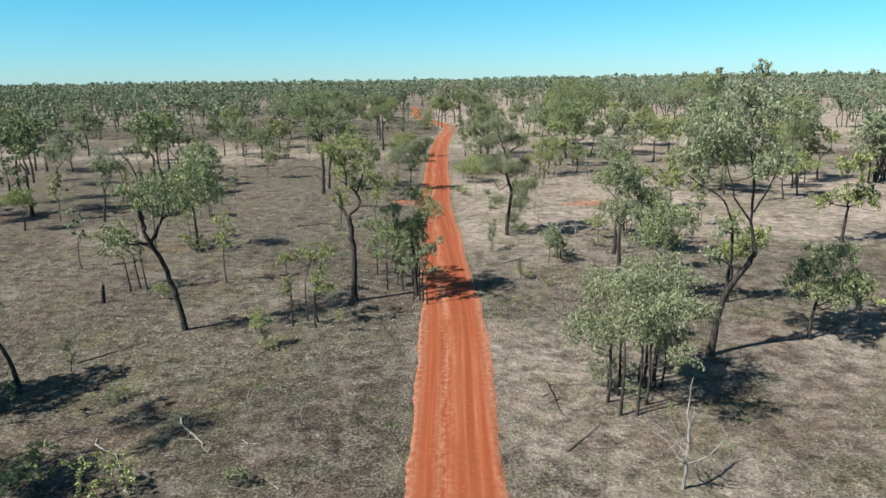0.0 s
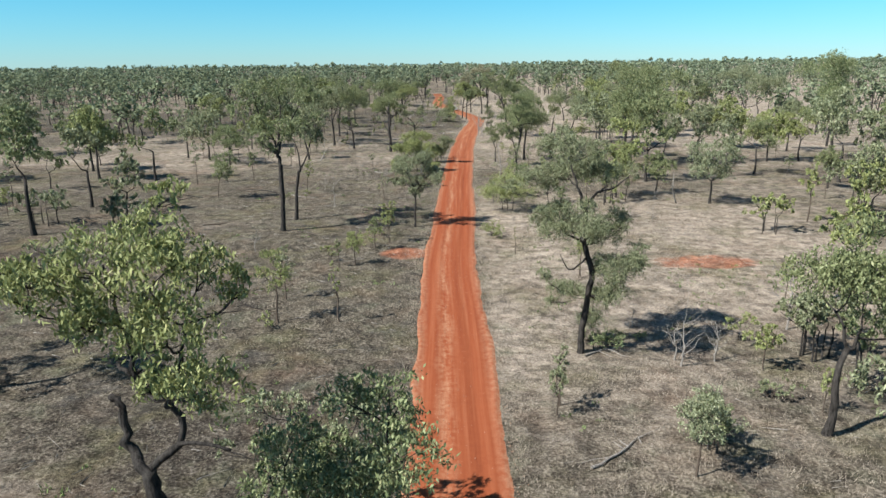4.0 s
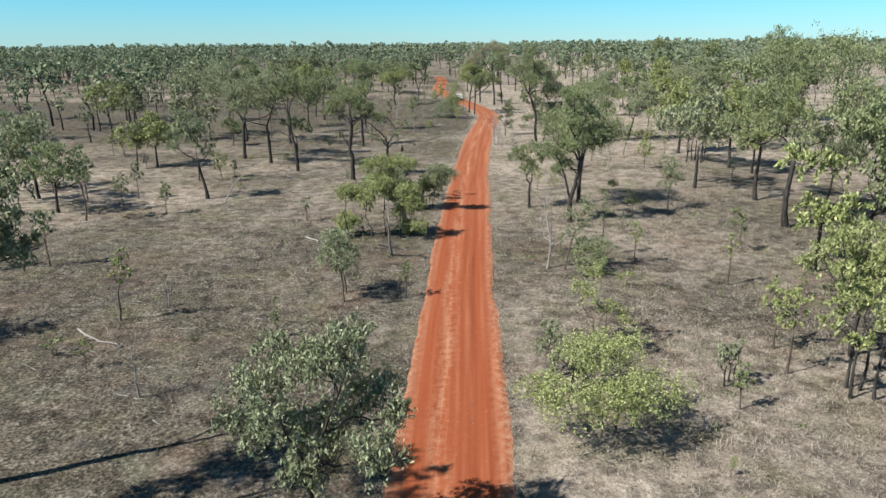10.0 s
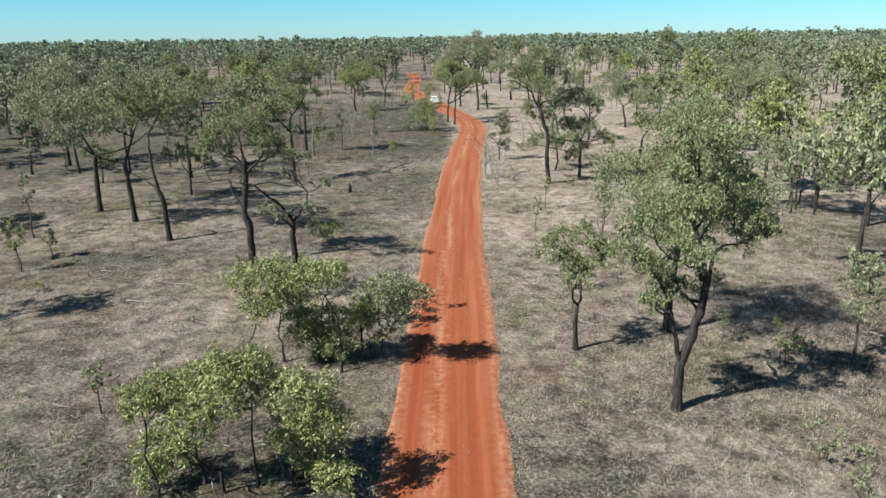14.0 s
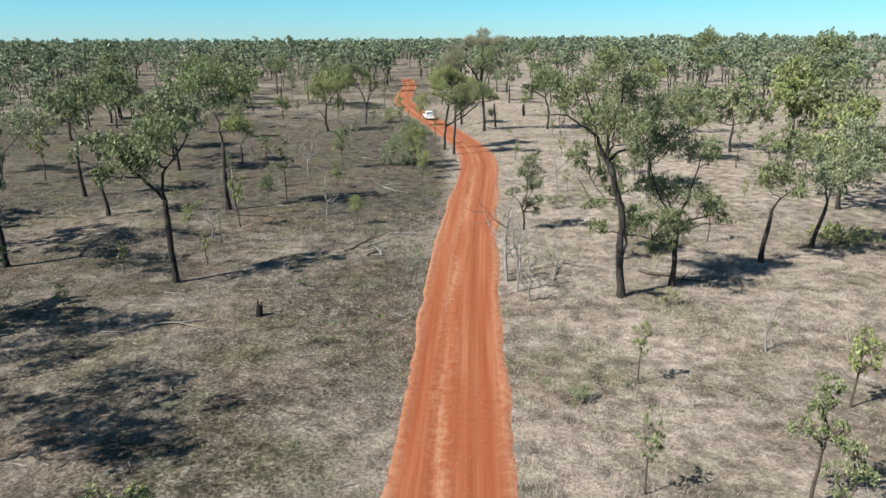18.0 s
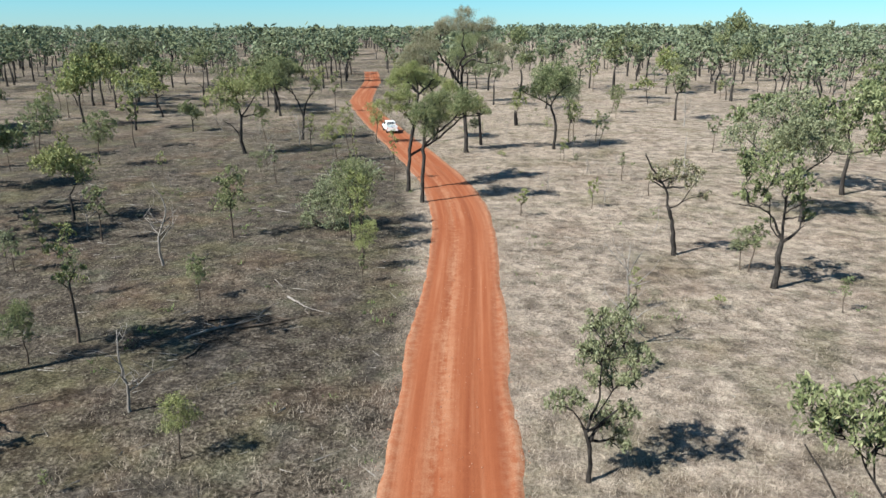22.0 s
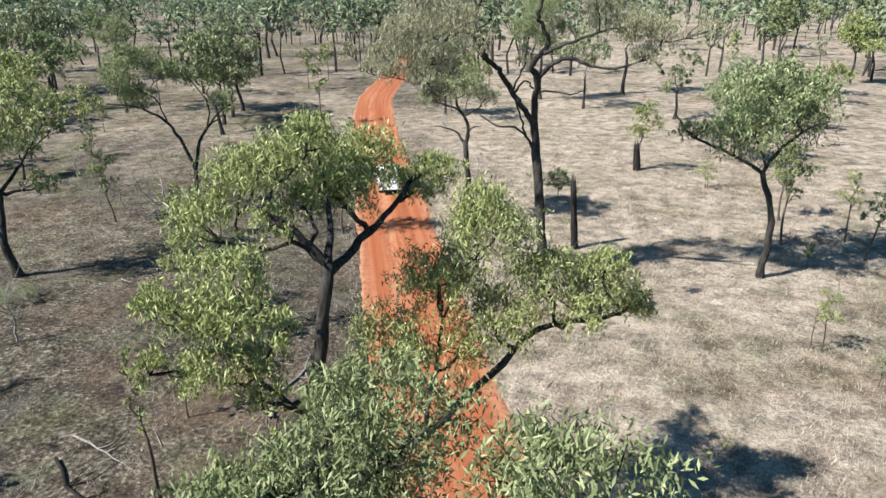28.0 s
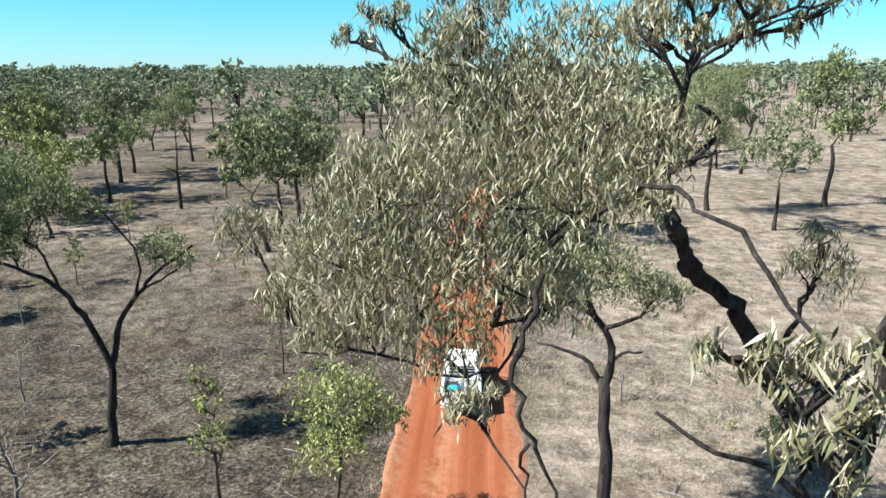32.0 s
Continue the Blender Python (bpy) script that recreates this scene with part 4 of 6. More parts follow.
gum_at(-16.0, 138.9, "olive", [(-1.5, 0.6, 10.2, 1.4), (-0.3, 1.1, 10.8, 1.4), (0.7, 1.4, 9.8, 1.4), (-1.8, 2.1, 8.9, 1.1), (-2.6, 1.1, 9.4, 1.1), (1.3, 2.0, 9.9, 1.2), (2.1, -2.2, 11.6, 1.1), (-2.4, -0.2, 8.9, 0.9), (1.6, 2.1, 8.3, 1.0), (3.3, 0.7, 8.1, 1.0), (-2.3, 1.9, 10.7, 1.0), (2.5, -1.8, 9.6, 0.9)], 1.0, boughs=[
    ([(0.0, 0.0, 0.0), (0.1, 0.0, 2.3), (-0.2, 0.0, 4.1), (0.1, 0.0, 6.4), (0.1, 0.0, 7.9)], 0.30, 0.19),
    ([(-0.2, 0.0, 4.1), (-1.0, 0.3, 5.3), (-1.4, 0.5, 6.3), (-3.2, 1.1, 6.0), (-4.4, 1.5, 6.0)], 0.10, 0.03),
    ([(0.1, 0.0, 6.4), (-0.3, -0.1, 8.0), (-1.3, -0.4, 8.3), (-1.7, -0.5, 9.3)], 0.11, 0.03),
    ([(0.1, 0.0, 7.9), (0.0, -0.1, 8.7), (0.0, -0.2, 9.9)], 0.12, 0.04),
    ([(0.2, 0.0, 6.9), (1.4, -0.5, 8.0), (2.0, -0.7, 9.3), (2.7, -0.9, 10.2)], 0.10, 0.03),
    ([(0.3, 0.0, 5.9), (1.8, 0.4, 6.1), (3.3, 0.8, 5.7), (4.0, 1.0, 6.2)], 0.07, 0.02),
    ([(0.2, 0.0, 7.2), (1.9, -0.3, 8.0), (3.7, -0.7, 8.6)], 0.06, 0.02)], droop=0.85)
gum_at(22.8, 203.2, "olive", [(-2.8, -1.1, 7.9, 1.0), (-0.3, 1.2, 8.0, 1.1), (-0.2, -1.2, 7.6, 1.0), (-1.6, 0.6, 6.4, 0.9), (0.2, 0.9, 6.5, 1.0), (0.4, -1.2, 6.9, 0.8), (-2.2, 0.7, 5.7, 0.7), (0.8, -0.3, 5.6, 0.8), (1.4, 0.2, 4.7, 0.6), (-1.8, -1.3, 6.0, 0.6), (-3.4, -1.2, 8.4, 0.6)], 1.0, boughs=[
    ([(0.0, 0.0, 0.0), (-0.0, 0.0, 1.8), (0.1, 0.0, 3.0)], 0.20, 0.15),
    ([(0.1, 0.0, 3.0), (-0.7, -0.1, 4.5), (-1.7, -0.3, 5.2), (-3.1, -0.5, 5.5)], 0.09, 0.03),
    ([(0.1, 0.0, 3.0), (-0.0, -0.0, 4.4), (-0.1, -0.2, 6.0), (0.1, -0.5, 7.1)], 0.10, 0.03),
    ([(0.0, 0.0, 3.2), (-0.6, 0.2, 3.9), (-1.0, 0.2, 6.0)], 0.06, 0.02)], droop=0.85)
gum_at(18.9, 209.8, "dusty", [(-1.6, -0.3, 6.0, 0.8), (-0.3, 0.1, 6.5, 0.8), (1.1, 0.6, 6.0, 0.8), (0.4, -0.9, 5.5, 0.7), (-0.4, 0.6, 5.4, 0.7), (-1.6, 0.7, 5.4, 0.5), (2.2, 0.8, 4.3, 0.5)], 1.0, boughs=[
    ([(0.0, 0.0, 0.0), (-0.3, 0.0, 2.1), (-0.8, 0.0, 3.6)], 0.17, 0.12),
    ([(-0.8, 0.0, 3.6), (-1.0, -0.0, 4.8), (-2.4, -0.3, 6.6), (-2.7, -0.3, 7.3)], 0.09, 0.05),
    ([(-0.7, 0.0, 3.4), (0.3, 0.4, 3.7), (1.3, 0.9, 4.9), (1.5, 1.0, 5.7)], 0.05, 0.02),
    ([(-0.9, 0.0, 4.4), (-1.3, 0.1, 5.3)], 0.04, 0.02)], droop=0.85)
gum_at(-3.2, 219.0, "grey", [(-2.5, -1.1, 3.8, 1.5), (-0.7, -0.6, 4.4, 1.5), (-3.9, -1.1, 2.3, 1.5), (-2.2, -1.9, 2.0, 1.8), (0.2, 0.2, 4.5, 1.3), (-0.9, 0.7, 2.2, 1.3), (-2.2, -0.4, 0.2, 1.3), (-0.5, 0.3, 0.3, 1.0), (-4.6, -0.4, 0.7, 1.0)])
gum_at(1.4, 226.3, "olive", [(3.9, -0.7, 9.6, 1.2), (3.2, -0.5, 8.7, 1.1), (4.4, -0.7, 8.9, 0.9), (1.1, 1.7, 8.0, 1.3), (0.0, 0.7, 7.6, 1.1), (1.7, 0.9, 7.4, 1.1), (0.6, -0.1, 6.6, 1.0), (-0.2, 0.1, 8.6, 1.0), (1.0, 0.3, 9.2, 1.1), (2.0, 1.1, 9.4, 1.1), (0.6, -0.7, 8.0, 1.0)], 2.1, boughs=[
    ([(0.0, 0.0, 0.0), (0.1, 0.0, 3.0), (0.2, 0.1, 5.4), (0.4, 0.3, 7.5), (0.2, 0.3, 8.8)], 0.19, 0.13),
    ([(0.2, 0.1, 5.2), (1.2, -0.1, 6.2), (2.4, -0.3, 7.2), (3.4, -0.5, 8.3), (3.9, -0.6, 9.2)], 0.12, 0.05)], droop=0.85)
gum_at(0.1, 231.3, "lime", [(1.6, 4.1, 11.1, 1.03), (0.4, 3.2, 11.2, 1.03), (-0.8, 2.2, 11.0, 1.03), (0.1, 1.7, 11.4, 0.95), (-1.4, 1.5, 10.4, 0.86), (1.2, 2.7, 10.6, 0.95), (3.1, 5.9, 10.2, 0.77), (2.5, 4.9, 10.1, 0.69), (-0.3, -0.3, 9.9, 0.86), (-1.1, -0.5, 9.2, 0.86), (0.1, -0.7, 9.3, 0.77), (-0.7, -0.7, 8.2, 0.77), (0.1, -0.3, 8.2, 0.69), (4.4, 3.5, 9.4, 1.38), (5.8, 3.7, 8.3, 1.20), (7.2, 4.3, 7.7, 1.03), (3.2, 3.2, 8.4, 1.20), (2.1, 2.2, 7.4, 1.20), (4.6, 3.2, 7.5, 1.20), (8.0, 4.5, 7.3, 0.60)], 2.0, boughs=[
    ([(0.0, 0.0, 0.0), (0.2, 0.3, 4.0), (0.8, 0.9, 7.2), (1.1, 1.4, 9.4)], 0.20, 0.13),
    ([(1.1, 1.3, 9.2), (1.6, 2.5, 9.5), (2.1, 3.8, 9.8), (2.6, 4.9, 10.3), (3.1, 5.9, 10.3)], 0.11, 0.04),
    ([(1.1, 1.4, 9.3), (0.5, 1.3, 10.1), (-0.1, 1.3, 10.5), (-0.8, 1.5, 10.8)], 0.10, 0.03),
    ([(1.1, 1.4, 9.3), (1.0, 2.2, 10.3), (0.7, 2.9, 11.0)], 0.09, 0.03),
    ([(0.1, 0.2, 3.4), (1.4, 1.1, 4.0), (2.9, 2.3, 4.7), (4.4, 3.2, 5.8), (5.6, 3.9, 6.7), (7.2, 4.4, 6.8), (8.2, 4.5, 7.2)], 0.14, 0.05),
    ([(2.9, 2.3, 4.7), (3.1, 2.7, 6.2), (3.5, 3.1, 7.8)], 0.08, 0.03),
    ([(0.5, 0.6, 6.4), (-0.0, 0.0, 7.4), (-0.7, -0.4, 8.6)], 0.07, 0.03)], droop=0.85)
gum_at(6.2, 31.0, "grey", [(-3.3, 0.5, 11.6, 1.04), (-2.1, 1.1, 11.7, 1.30), (-0.9, 1.3, 11.9, 1.30), (0.5, 2.0, 11.8, 1.30), (1.4, 1.1, 11.7, 1.17), (-2.3, 1.9, 13.5, 1.04), (-1.5, -2.1, 13.7, 1.17), (0.3, -0.2, 13.3, 1.17), (-2.5, 2.0, 8.7, 1.17), (-1.6, 0.7, 9.3, 1.30), (-0.3, 1.8, 8.2, 1.30), (-0.0, -1.7, 8.9, 1.30), (1.5, -0.1, 8.1, 1.17), (-2.3, -1.1, 8.5, 1.04), (1.9, 0.2, 9.0, 1.04), (1.4, 0.3, 5.9, 1.30), (1.8, -2.2, 6.5, 1.30), (2.7, -1.3, 6.6, 1.04), (-0.9, -1.0, 4.7, 1.04), (0.9, 1.9, 1.8, 1.17), (1.6, 1.2, 3.6, 1.17), (1.7, -1.5, 4.7, 1.04), (-1.4, 1.3, 4.1, 0.91)], 1.7, boughs=[
    ([(0.0, 0.0, 0.0), (-0.0, -0.0, 1.2), (0.3, 0.0, 3.4), (0.5, 0.0, 5.5), (-0.0, 0.0, 7.3), (-0.1, 0.0, 9.7)], 0.24, 0.15),
    ([(-0.1, 0.0, 9.6), (-0.4, 0.1, 10.5), (-0.8, 0.1, 11.5), (-1.2, 0.2, 12.8)], 0.12, 0.04),
    ([(-0.1, 0.0, 9.7), (0.6, -0.5, 10.7), (1.3, -1.1, 11.0), (2.1, -1.8, 11.9)], 0.11, 0.03),
    ([(-0.1, 0.0, 7.4), (-1.7, -0.4, 8.2), (-2.9, -0.7, 7.8)], 0.08, 0.02),
    ([(0.1, 0.0, 6.4), (-1.0, -0.6, 5.8), (-1.7, -0.9, 6.9)], 0.07, 0.02),
    ([(0.5, 0.0, 3.9), (1.3, -0.5, 4.2), (2.0, -1.0, 5.7)], 0.08, 0.03)], droop=0.85)
gum_at(7.5, 253.2, "dusty", [(-6.91, -0.60, 14.9, 0.33), (-6.29, -0.20, 14.7, 0.34), (-7.81, 0.40, 14.7, 0.29), (-3.85, -0.90, 14.7, 0.28), (-3.28, -0.60, 14.6, 0.28), (-2.83, -1.00, 14.7, 0.27), (-2.44, -1.40, 14.7, 0.22), (-4.55, -0.60, 13.6, 1.20), (-5.65, -0.80, 13.3, 1.30), (-6.85, -0.90, 12.9, 1.20), (-7.65, -0.70, 12.0, 1.00), (-6.45, -1.00, 11.9, 1.20), (-5.45, -1.20, 12.1, 1.10), (-4.85, 0.20, 14.5, 1.10), (-6.15, -0.40, 14.4, 1.00), (-7.25, -1.00, 11.2, 0.80), (-6.15, -1.20, 11.0, 0.70), (-8.35, -0.80, 11.3, 0.60), (-2.80, 0.90, 15.5, 0.70), (-1.60, 1.20, 15.4, 0.50), (-0.90, -1.40, 15.6, 1.10), (0.60, -1.20, 15.4, 1.00), (2.20, -1.30, 13.6, 1.10), (3.40, -1.60, 13.2, 1.20), (4.60, -1.70, 12.8, 1.10), (3.90, -1.60, 11.9, 0.80), (-1.00, 2.40, 11.3, 0.65), (-0.40, -0.50, 17.1, 1.50), (-2.50, -0.50, 16.0, 1.40), (2.40, -0.50, 16.0, 1.30), (0.80, -0.50, 15.6, 0.80), (-3.50, 0.60, 15.4, 0.70), (-3.05, -5.60, 12.8, 0.36), (-3.05, -5.65, 12.4, 0.28)], 2.0, boughs=[
    ([(0.0, 0.0, 0.0), (-0.05, 0.1, 3.0), (-0.3, 0.5, 5.6), (-0.45, 0.9, 7.2), (-0.6, 1.0, 8.5)], 0.271, 0.205),
    ([(-0.6, 1.0, 8.3), (-0.6, 0.6, 9.5), (-0.58, 0.0, 10.6), (-0.85, -0.3, 11.1), (-0.75, -0.5, 11.5), (-0.36, -0.7, 11.9), (-0.2, -0.85, 12.4), (-0.5, -1.0, 13.0), (-0.68, -1.1, 13.5), (-0.5, -1.2, 14.6), (-0.8, -1.3, 15.6)], 0.189, 0.057),
    ([(-0.6, -1.2, 15.0), (-0.9, -0.9, 16.2), (-1.3, -0.6, 17.0)], 0.07, 0.03),
    ([(-4.0, -0.7, 12.8), (-3.75, -2.4, 13.2), (-3.35, -4.4, 13.25), (-3.05, -5.5, 12.9)], 0.03, 0.012),
    ([(-0.65, 1.1, 8.4), (-1.1, 1.3, 9.1), (-1.56, 1.45, 9.7), (-2.1, 1.4, 10.5), (-2.4, 1.25, 11.0), (-2.85, 1.1, 11.3), (-3.1, 0.9, 11.6)], 0.156, 0.115),
    ([(-2.95, 1.0, 11.4), (-3.2, 0.6, 12.0), (-3.6, 0.0, 12.5), (-4.0, -0.7, 12.8), (-4.6, -1.2, 12.6), (-5.2, -1.5, 12.0), (-5.4, -1.7, 11.4)], 0.107, 0.033),
    ([(-3.0, 1.0, 11.5), (-3.3, 1.5, 12.3), (-3.46, 1.79, 13.2), (-3.2, 1.5, 14.2), (-2.9, 1.1, 15.3)], 0.090, 0.041),
    ([(-3.4, 1.7, 12.7), (-2.9, 2.0, 13.0), (-2.7, 2.1, 13.5), (-3.0, 2.2, 13.7)], 0.066, 0.033),
    ([(-0.44, 0.9, 6.8), (-0.9, 1.4, 7.6), (-1.5, 1.9, 8.0), (-2.4, 2.3, 8.0), (-3.2, 2.4, 8.5)], 0.082, 0.033),
    ([(-0.9, 1.4, 7.6), (-1.2, 1.5, 8.5), (-1.5, 1.5, 9.5)], 0.057, 0.041),
    ([(-1.5, 1.4, 9.8), (-1.1, 0.9, 10.4), (-0.7, 0.4, 10.1)], 0.057, 0.041),
    ([(-1.6, 1.4, 9.9), (-1.3, 2.0, 10.5), (-1.0, 2.3, 11.0)], 0.057, 0.025),
    ([(-0.55, -0.1, 10.7), (0.1, -0.8, 11.4), (0.8, -1.1, 11.6), (1.7, -1.3, 11.3), (2.7, -1.5, 11.2), (4.0, -1.7, 11.6)], 0.123, 0.041),
    ([(-0.36, -0.7, 11.8), (0.2, -1.1, 12.1), (1.0, -1.3, 12.4), (2.2, -1.5, 12.8), (3.4, -1.7, 13.0)], 0.107, 0.033),
    ([(-0.6, 0.3, 10.0), (0.3, 0.0, 10.0), (1.1, -0.2, 9.9), (1.7, -0.3, 10.2)], 0.057, 0.025),
    ([(-4.8, -2.2, 12.2), (-4.95, -2.8, 11.6), (-4.9, -3.0, 11.0), (-4.65, -3.0, 10.5), (-4.5, -3.0, 9.9), (-4.4, -3.0, 9.6)], 0.037, 0.012),
    ([(-4.8, -3.0, 10.7), (-4.8, -3.0, 10.2), (-4.7, -3.0, 9.8)], 0.021, 0.008)], droop=1.2, blade=(0.165, 0.023))
gum(-4.6, 6.5, 10.5, 2.6, -0.4, "olive")
clump(-6.2, 9.0, 7.2, 2.9, 0.0, "olive")
clump(-7.6, 13.0, 6.3, 2.7, 0.0, "grey")
clump(-4.9, 12.6, 5.4, 1.9, 0.0, "olive")
dead(8.6, -24.6, 5.5, 0.5)
clump(8.5, -15.4, 9.6, 4.9, 0.3, "grey")
gum(-29.4, -12.5, 8.5, 2.2, -2.2, "olive")
gum(24.6, -5.8, 7.3, 3.1, 0.6, "olive")
clump(-13.1, -1.0, 7.2, 2.5, 0.0, "lime")
dead(12.2, -0.5, 3.4, 0.9)
gum(22.1, 3.0, 8.1, 2.5, 0.6, "lime")
gum(18.5, 4.1, 9.2, 2.9, -1.9, "olive")
clump(-4.2, 4.6, 6.8, 2.4, 0.0, "grey")
shrub(-27.4, 7.2, 1.8, 1.4, 0.0, "lime")
clump(-30.6, 9.7, 7.8, 2.0, -1.1, "olive")
gum(14.7, 10.8, 12.3, 2.6, 0.0, "grey")
sapling(5.3, 11.0, 2.4, 0.5, 0.0, "olive")
sapling(-23.0, 11.4, 7.4, 1.5, 0.0, "lime")
shrub(6.0, 11.6, 1.4, 1.0, 0.0, "lime")
sapling(9.0, 16.7, 4.1, 1.5, 0.3, "grey")
clump(10.6, 19.1, 3.5, 1.7, 0.0, "olive")
gum(16.8, 20.5, 11.8, 3.7, 0.9, "olive")
sapling(3.5, 22.4, 2.9, 0.8, 0.0, "grey")
gum(44.1, 24.0, 10.7, 4.2, 0.7, "lime")
gum(-30.2, 25.1, 10.4, 3.3, 0.0, "olive")
shrub(-30.7, 25.1, 2.3, 2.2, 0.0, "lime")
sapling(-35.3, 26.2, 8.7, 2.2, 0.0, "grey")
clump(22.2, 26.6, 7.2, 2.6, 0.0, "olive")
sapling(17.0, 28.6, 3.2, 1.2, 0.0, "lime")
dead(12.0, 28.7, 2.9, 1.6)
clump(21.0, 30.7, 4.6, 2.4, 0.0, "grey")
sapling(-32.9, 31.2, 6.3, 1.9, 0.0, "lime")
shrub(-15.5, 35.5, 1.5, 0.9, 0.0, "lime")
sapling(-10.4, 36.2, 4.9, 0.6, -0.3, "lime")
sapling(-15.0, 36.6, 6.0, 1.5, 0.0, "lime")
clump(28.1, 41.4, 3.0, 2.4, 0.0, "olive")
sapling(-15.7, 42.0, 4.6, 1.2, 0.0, "grey")
sapling(-56.1, 45.4, 7.2, 1.6, 0.0, "lime")
clump(-35.3, 45.8, 4.3, 2.4, 0.0, "grey")
gum(31.7, 46.6, 6.9, 2.6, 0.0, "lime")
gum(-62.2, 49.4, 14.9, 4.2, 0.0, "olive")
sapling(-12.9, 51.3, 2.9, 0.5, 0.0, "olive")
sapling(-11.5, 52.1, 3.4, 1.1, 0.0, "lime")
sapling(-8.9, 60.1, 4.7, 1.2, 0.0, "lime")
sapling(-35.3, 60.5, 4.9, 1.4, 0.0, "grey")
shrub(2.2, 62.9, 1.8, 1.6, 0.0, "lime")
shrub(-10.1, 63.0, 2.8, 1.4, 0.0, "lime")
clump(32.0, 63.2, 4.6, 2.6, 0.0, "lime")
clump(-41.4, 68.1, 4.2, 2.8, 0.0, "grey")
clump(-50.9, 70.1, 4.7, 3.2, 0.0, "grey")
shrub(8.8, 70.2, 1.4, 0.7, 0.0, "lime")
clump(46.6, 72.1, 7.6, 3.4, 0.0, "olive")
sapling(17.2, 72.5, 4.0, 1.2, 0.0, "lime")
gum_at(-21.6, 72.6, "grey", [(0.4, 0.5, 11.2, 1.7), (2.2, -0.3, 10.6, 1.7), (3.5, -0.5, 12.0, 1.3), (1.3, -0.4, 12.8, 1.4), (2.7, 0.0, 13.1, 1.4), (3.3, 0.3, 10.1, 1.1)], 1.0, boughs=[
    ([(0.0, 0.0, 0.0), (0.4, 0.0, 4.8), (0.9, 0.0, 6.4)], 0.22, 0.16),
    ([(0.9, 0.0, 6.2), (0.6, 0.2, 8.6), (-0.1, 0.5, 10.1)], 0.11, 0.03),
    ([(0.9, 0.0, 6.3), (1.7, 0.2, 7.8), (2.2, 0.3, 9.4), (2.6, 0.5, 10.1)], 0.11, 0.03)], droop=0.85)
shrub(4.6, 76.4, 5.5, 3.7, 0.0, "lime")
gum(-44.7, 77.2, 7.6, 2.9, 0.6, "grey")
sapling(11.8, 79.2, 2.6, 0.7, 0.0, "olive")
gum(31.5, 80.2, 8.2, 3.5, 0.0, "grey")
clump(18.3, 80.6, 7.5, 2.5, 0.0, "lime")
gum(-51.2, 80.8, 11.9, 2.8, 0.0, "grey")
clump(3.9, 81.6, 3.0, 2.2, 0.0, "grey")
clump(12.2, 81.7, 2.6, 1.3, 0.0, "grey")
sapling(20.9, 82.1, 5.3, 1.9, 0.4, "grey")
sapling(15.8, 83.1, 5.1, 0.9, 0.0, "lime")
shrub(-25.3, 84.9, 1.7, 0.8, 0.0, "olive")
gum(20.4, 85.3, 7.5, 3.8, 0.0, "lime")
shrub(6.3, 86.2, 6.5, 2.0, 0.0, "lime")
sapling(16.5, 86.4, 4.2, 1.3, 0.0, "lime")
sapling(-35.9, 86.4, 6.8, 2.6, 2.0, "olive")
gum(26.5, 87.8, 6.2, 2.5, 0.0, "olive")
sapling(-23.9, 90.2, 5.1, 0.9, 0.6, "lime")
sapling(-9.8, 93.5, 5.1, 1.9, -0.6, "grey")
sapling(-5.6, 94.6, 2.9, 0.7, 0.0, "olive")
sapling(-10.0, 95.4, 4.7, 1.9, -0.5, "grey")
sapling(17.7, 97.3, 4.4, 0.5, 0.0, "lime")
shrub(8.2, 99.9, 2.9, 2.3, 0.0, "olive")
sapling(6.3, 100.6, 6.0, 1.6, 1.5, "grey")
dead(5.0, 101.0, 6.3, 0.3)
gum(-87.5, 101.9, 12.8, 5.0, 0.0, "grey")
gum(-51.3, 102.2, 12.3, 3.5, 0.0, "olive")
gum(-61.5, 103.9, 12.4, 5.0, 0.0, "lime")
sapling(10.0, 104.8, 5.7, 0.6, 0.0, "grey")
thicket_at(-9.3, 110.8, "lime", [(-3.0, -0.7, 4.4, 0.7), (-2.5, 0.1, 4.4, 0.8), (-1.5, -0.3, 4.2, 0.8), (-0.6, 0.3, 5.0, 0.8), (0.2, 0.3, 5.0, 0.8), (-0.0, -1.1, 4.6, 0.8), (-0.9, -1.3, 3.9, 0.7), (0.6, 0.9, 4.8, 0.7), (2.8, -0.6, 4.5, 0.9), (3.3, -0.7, 3.4, 0.9), (2.6, 1.3, 0.8, 0.9), (2.1, -0.1, 2.6, 0.8), (-3.1, 0.9, 1.6, 0.8), (-3.3, -0.1, 1.0, 0.7), (-2.3, 0.4, 1.5, 0.6), (3.8, -0.9, 1.5, 0.7), (1.3, 0.4, 4.0, 0.7)], [(-1.6, 0.6), (-0.7, 0.0), (0.5, 0.4), (1.9, 0.3), (-2.8, -0.7), (2.8, 0.4)])
shrub(13.5, 112.2, 2.2, 0.9, 0.0, "grey")
thicket_at(-9.4, 121.2, "lime", [(-2.2, 0.2, 4.9, 0.8), (-0.6, -0.5, 5.4, 0.9), (1.2, -1.2, 5.4, 0.9), (2.1, 1.0, 4.9, 0.8), (0.0, -0.1, 4.0, 0.9), (0.3, 0.6, 2.2, 0.9), (1.5, 1.0, 2.4, 1.0), (2.4, 0.6, 1.3, 0.9), (1.1, 1.1, 1.0, 0.9), (-1.4, -0.3, 3.6, 0.8), (3.6, 0.8, 2.5, 0.8)], [(-2.1, -0.1), (-0.6, 0.7), (1.2, 0.6), (2.6, -0.6)])
gum(-67.7, 114.0, 11.6, 5.0, 0.0, "olive")
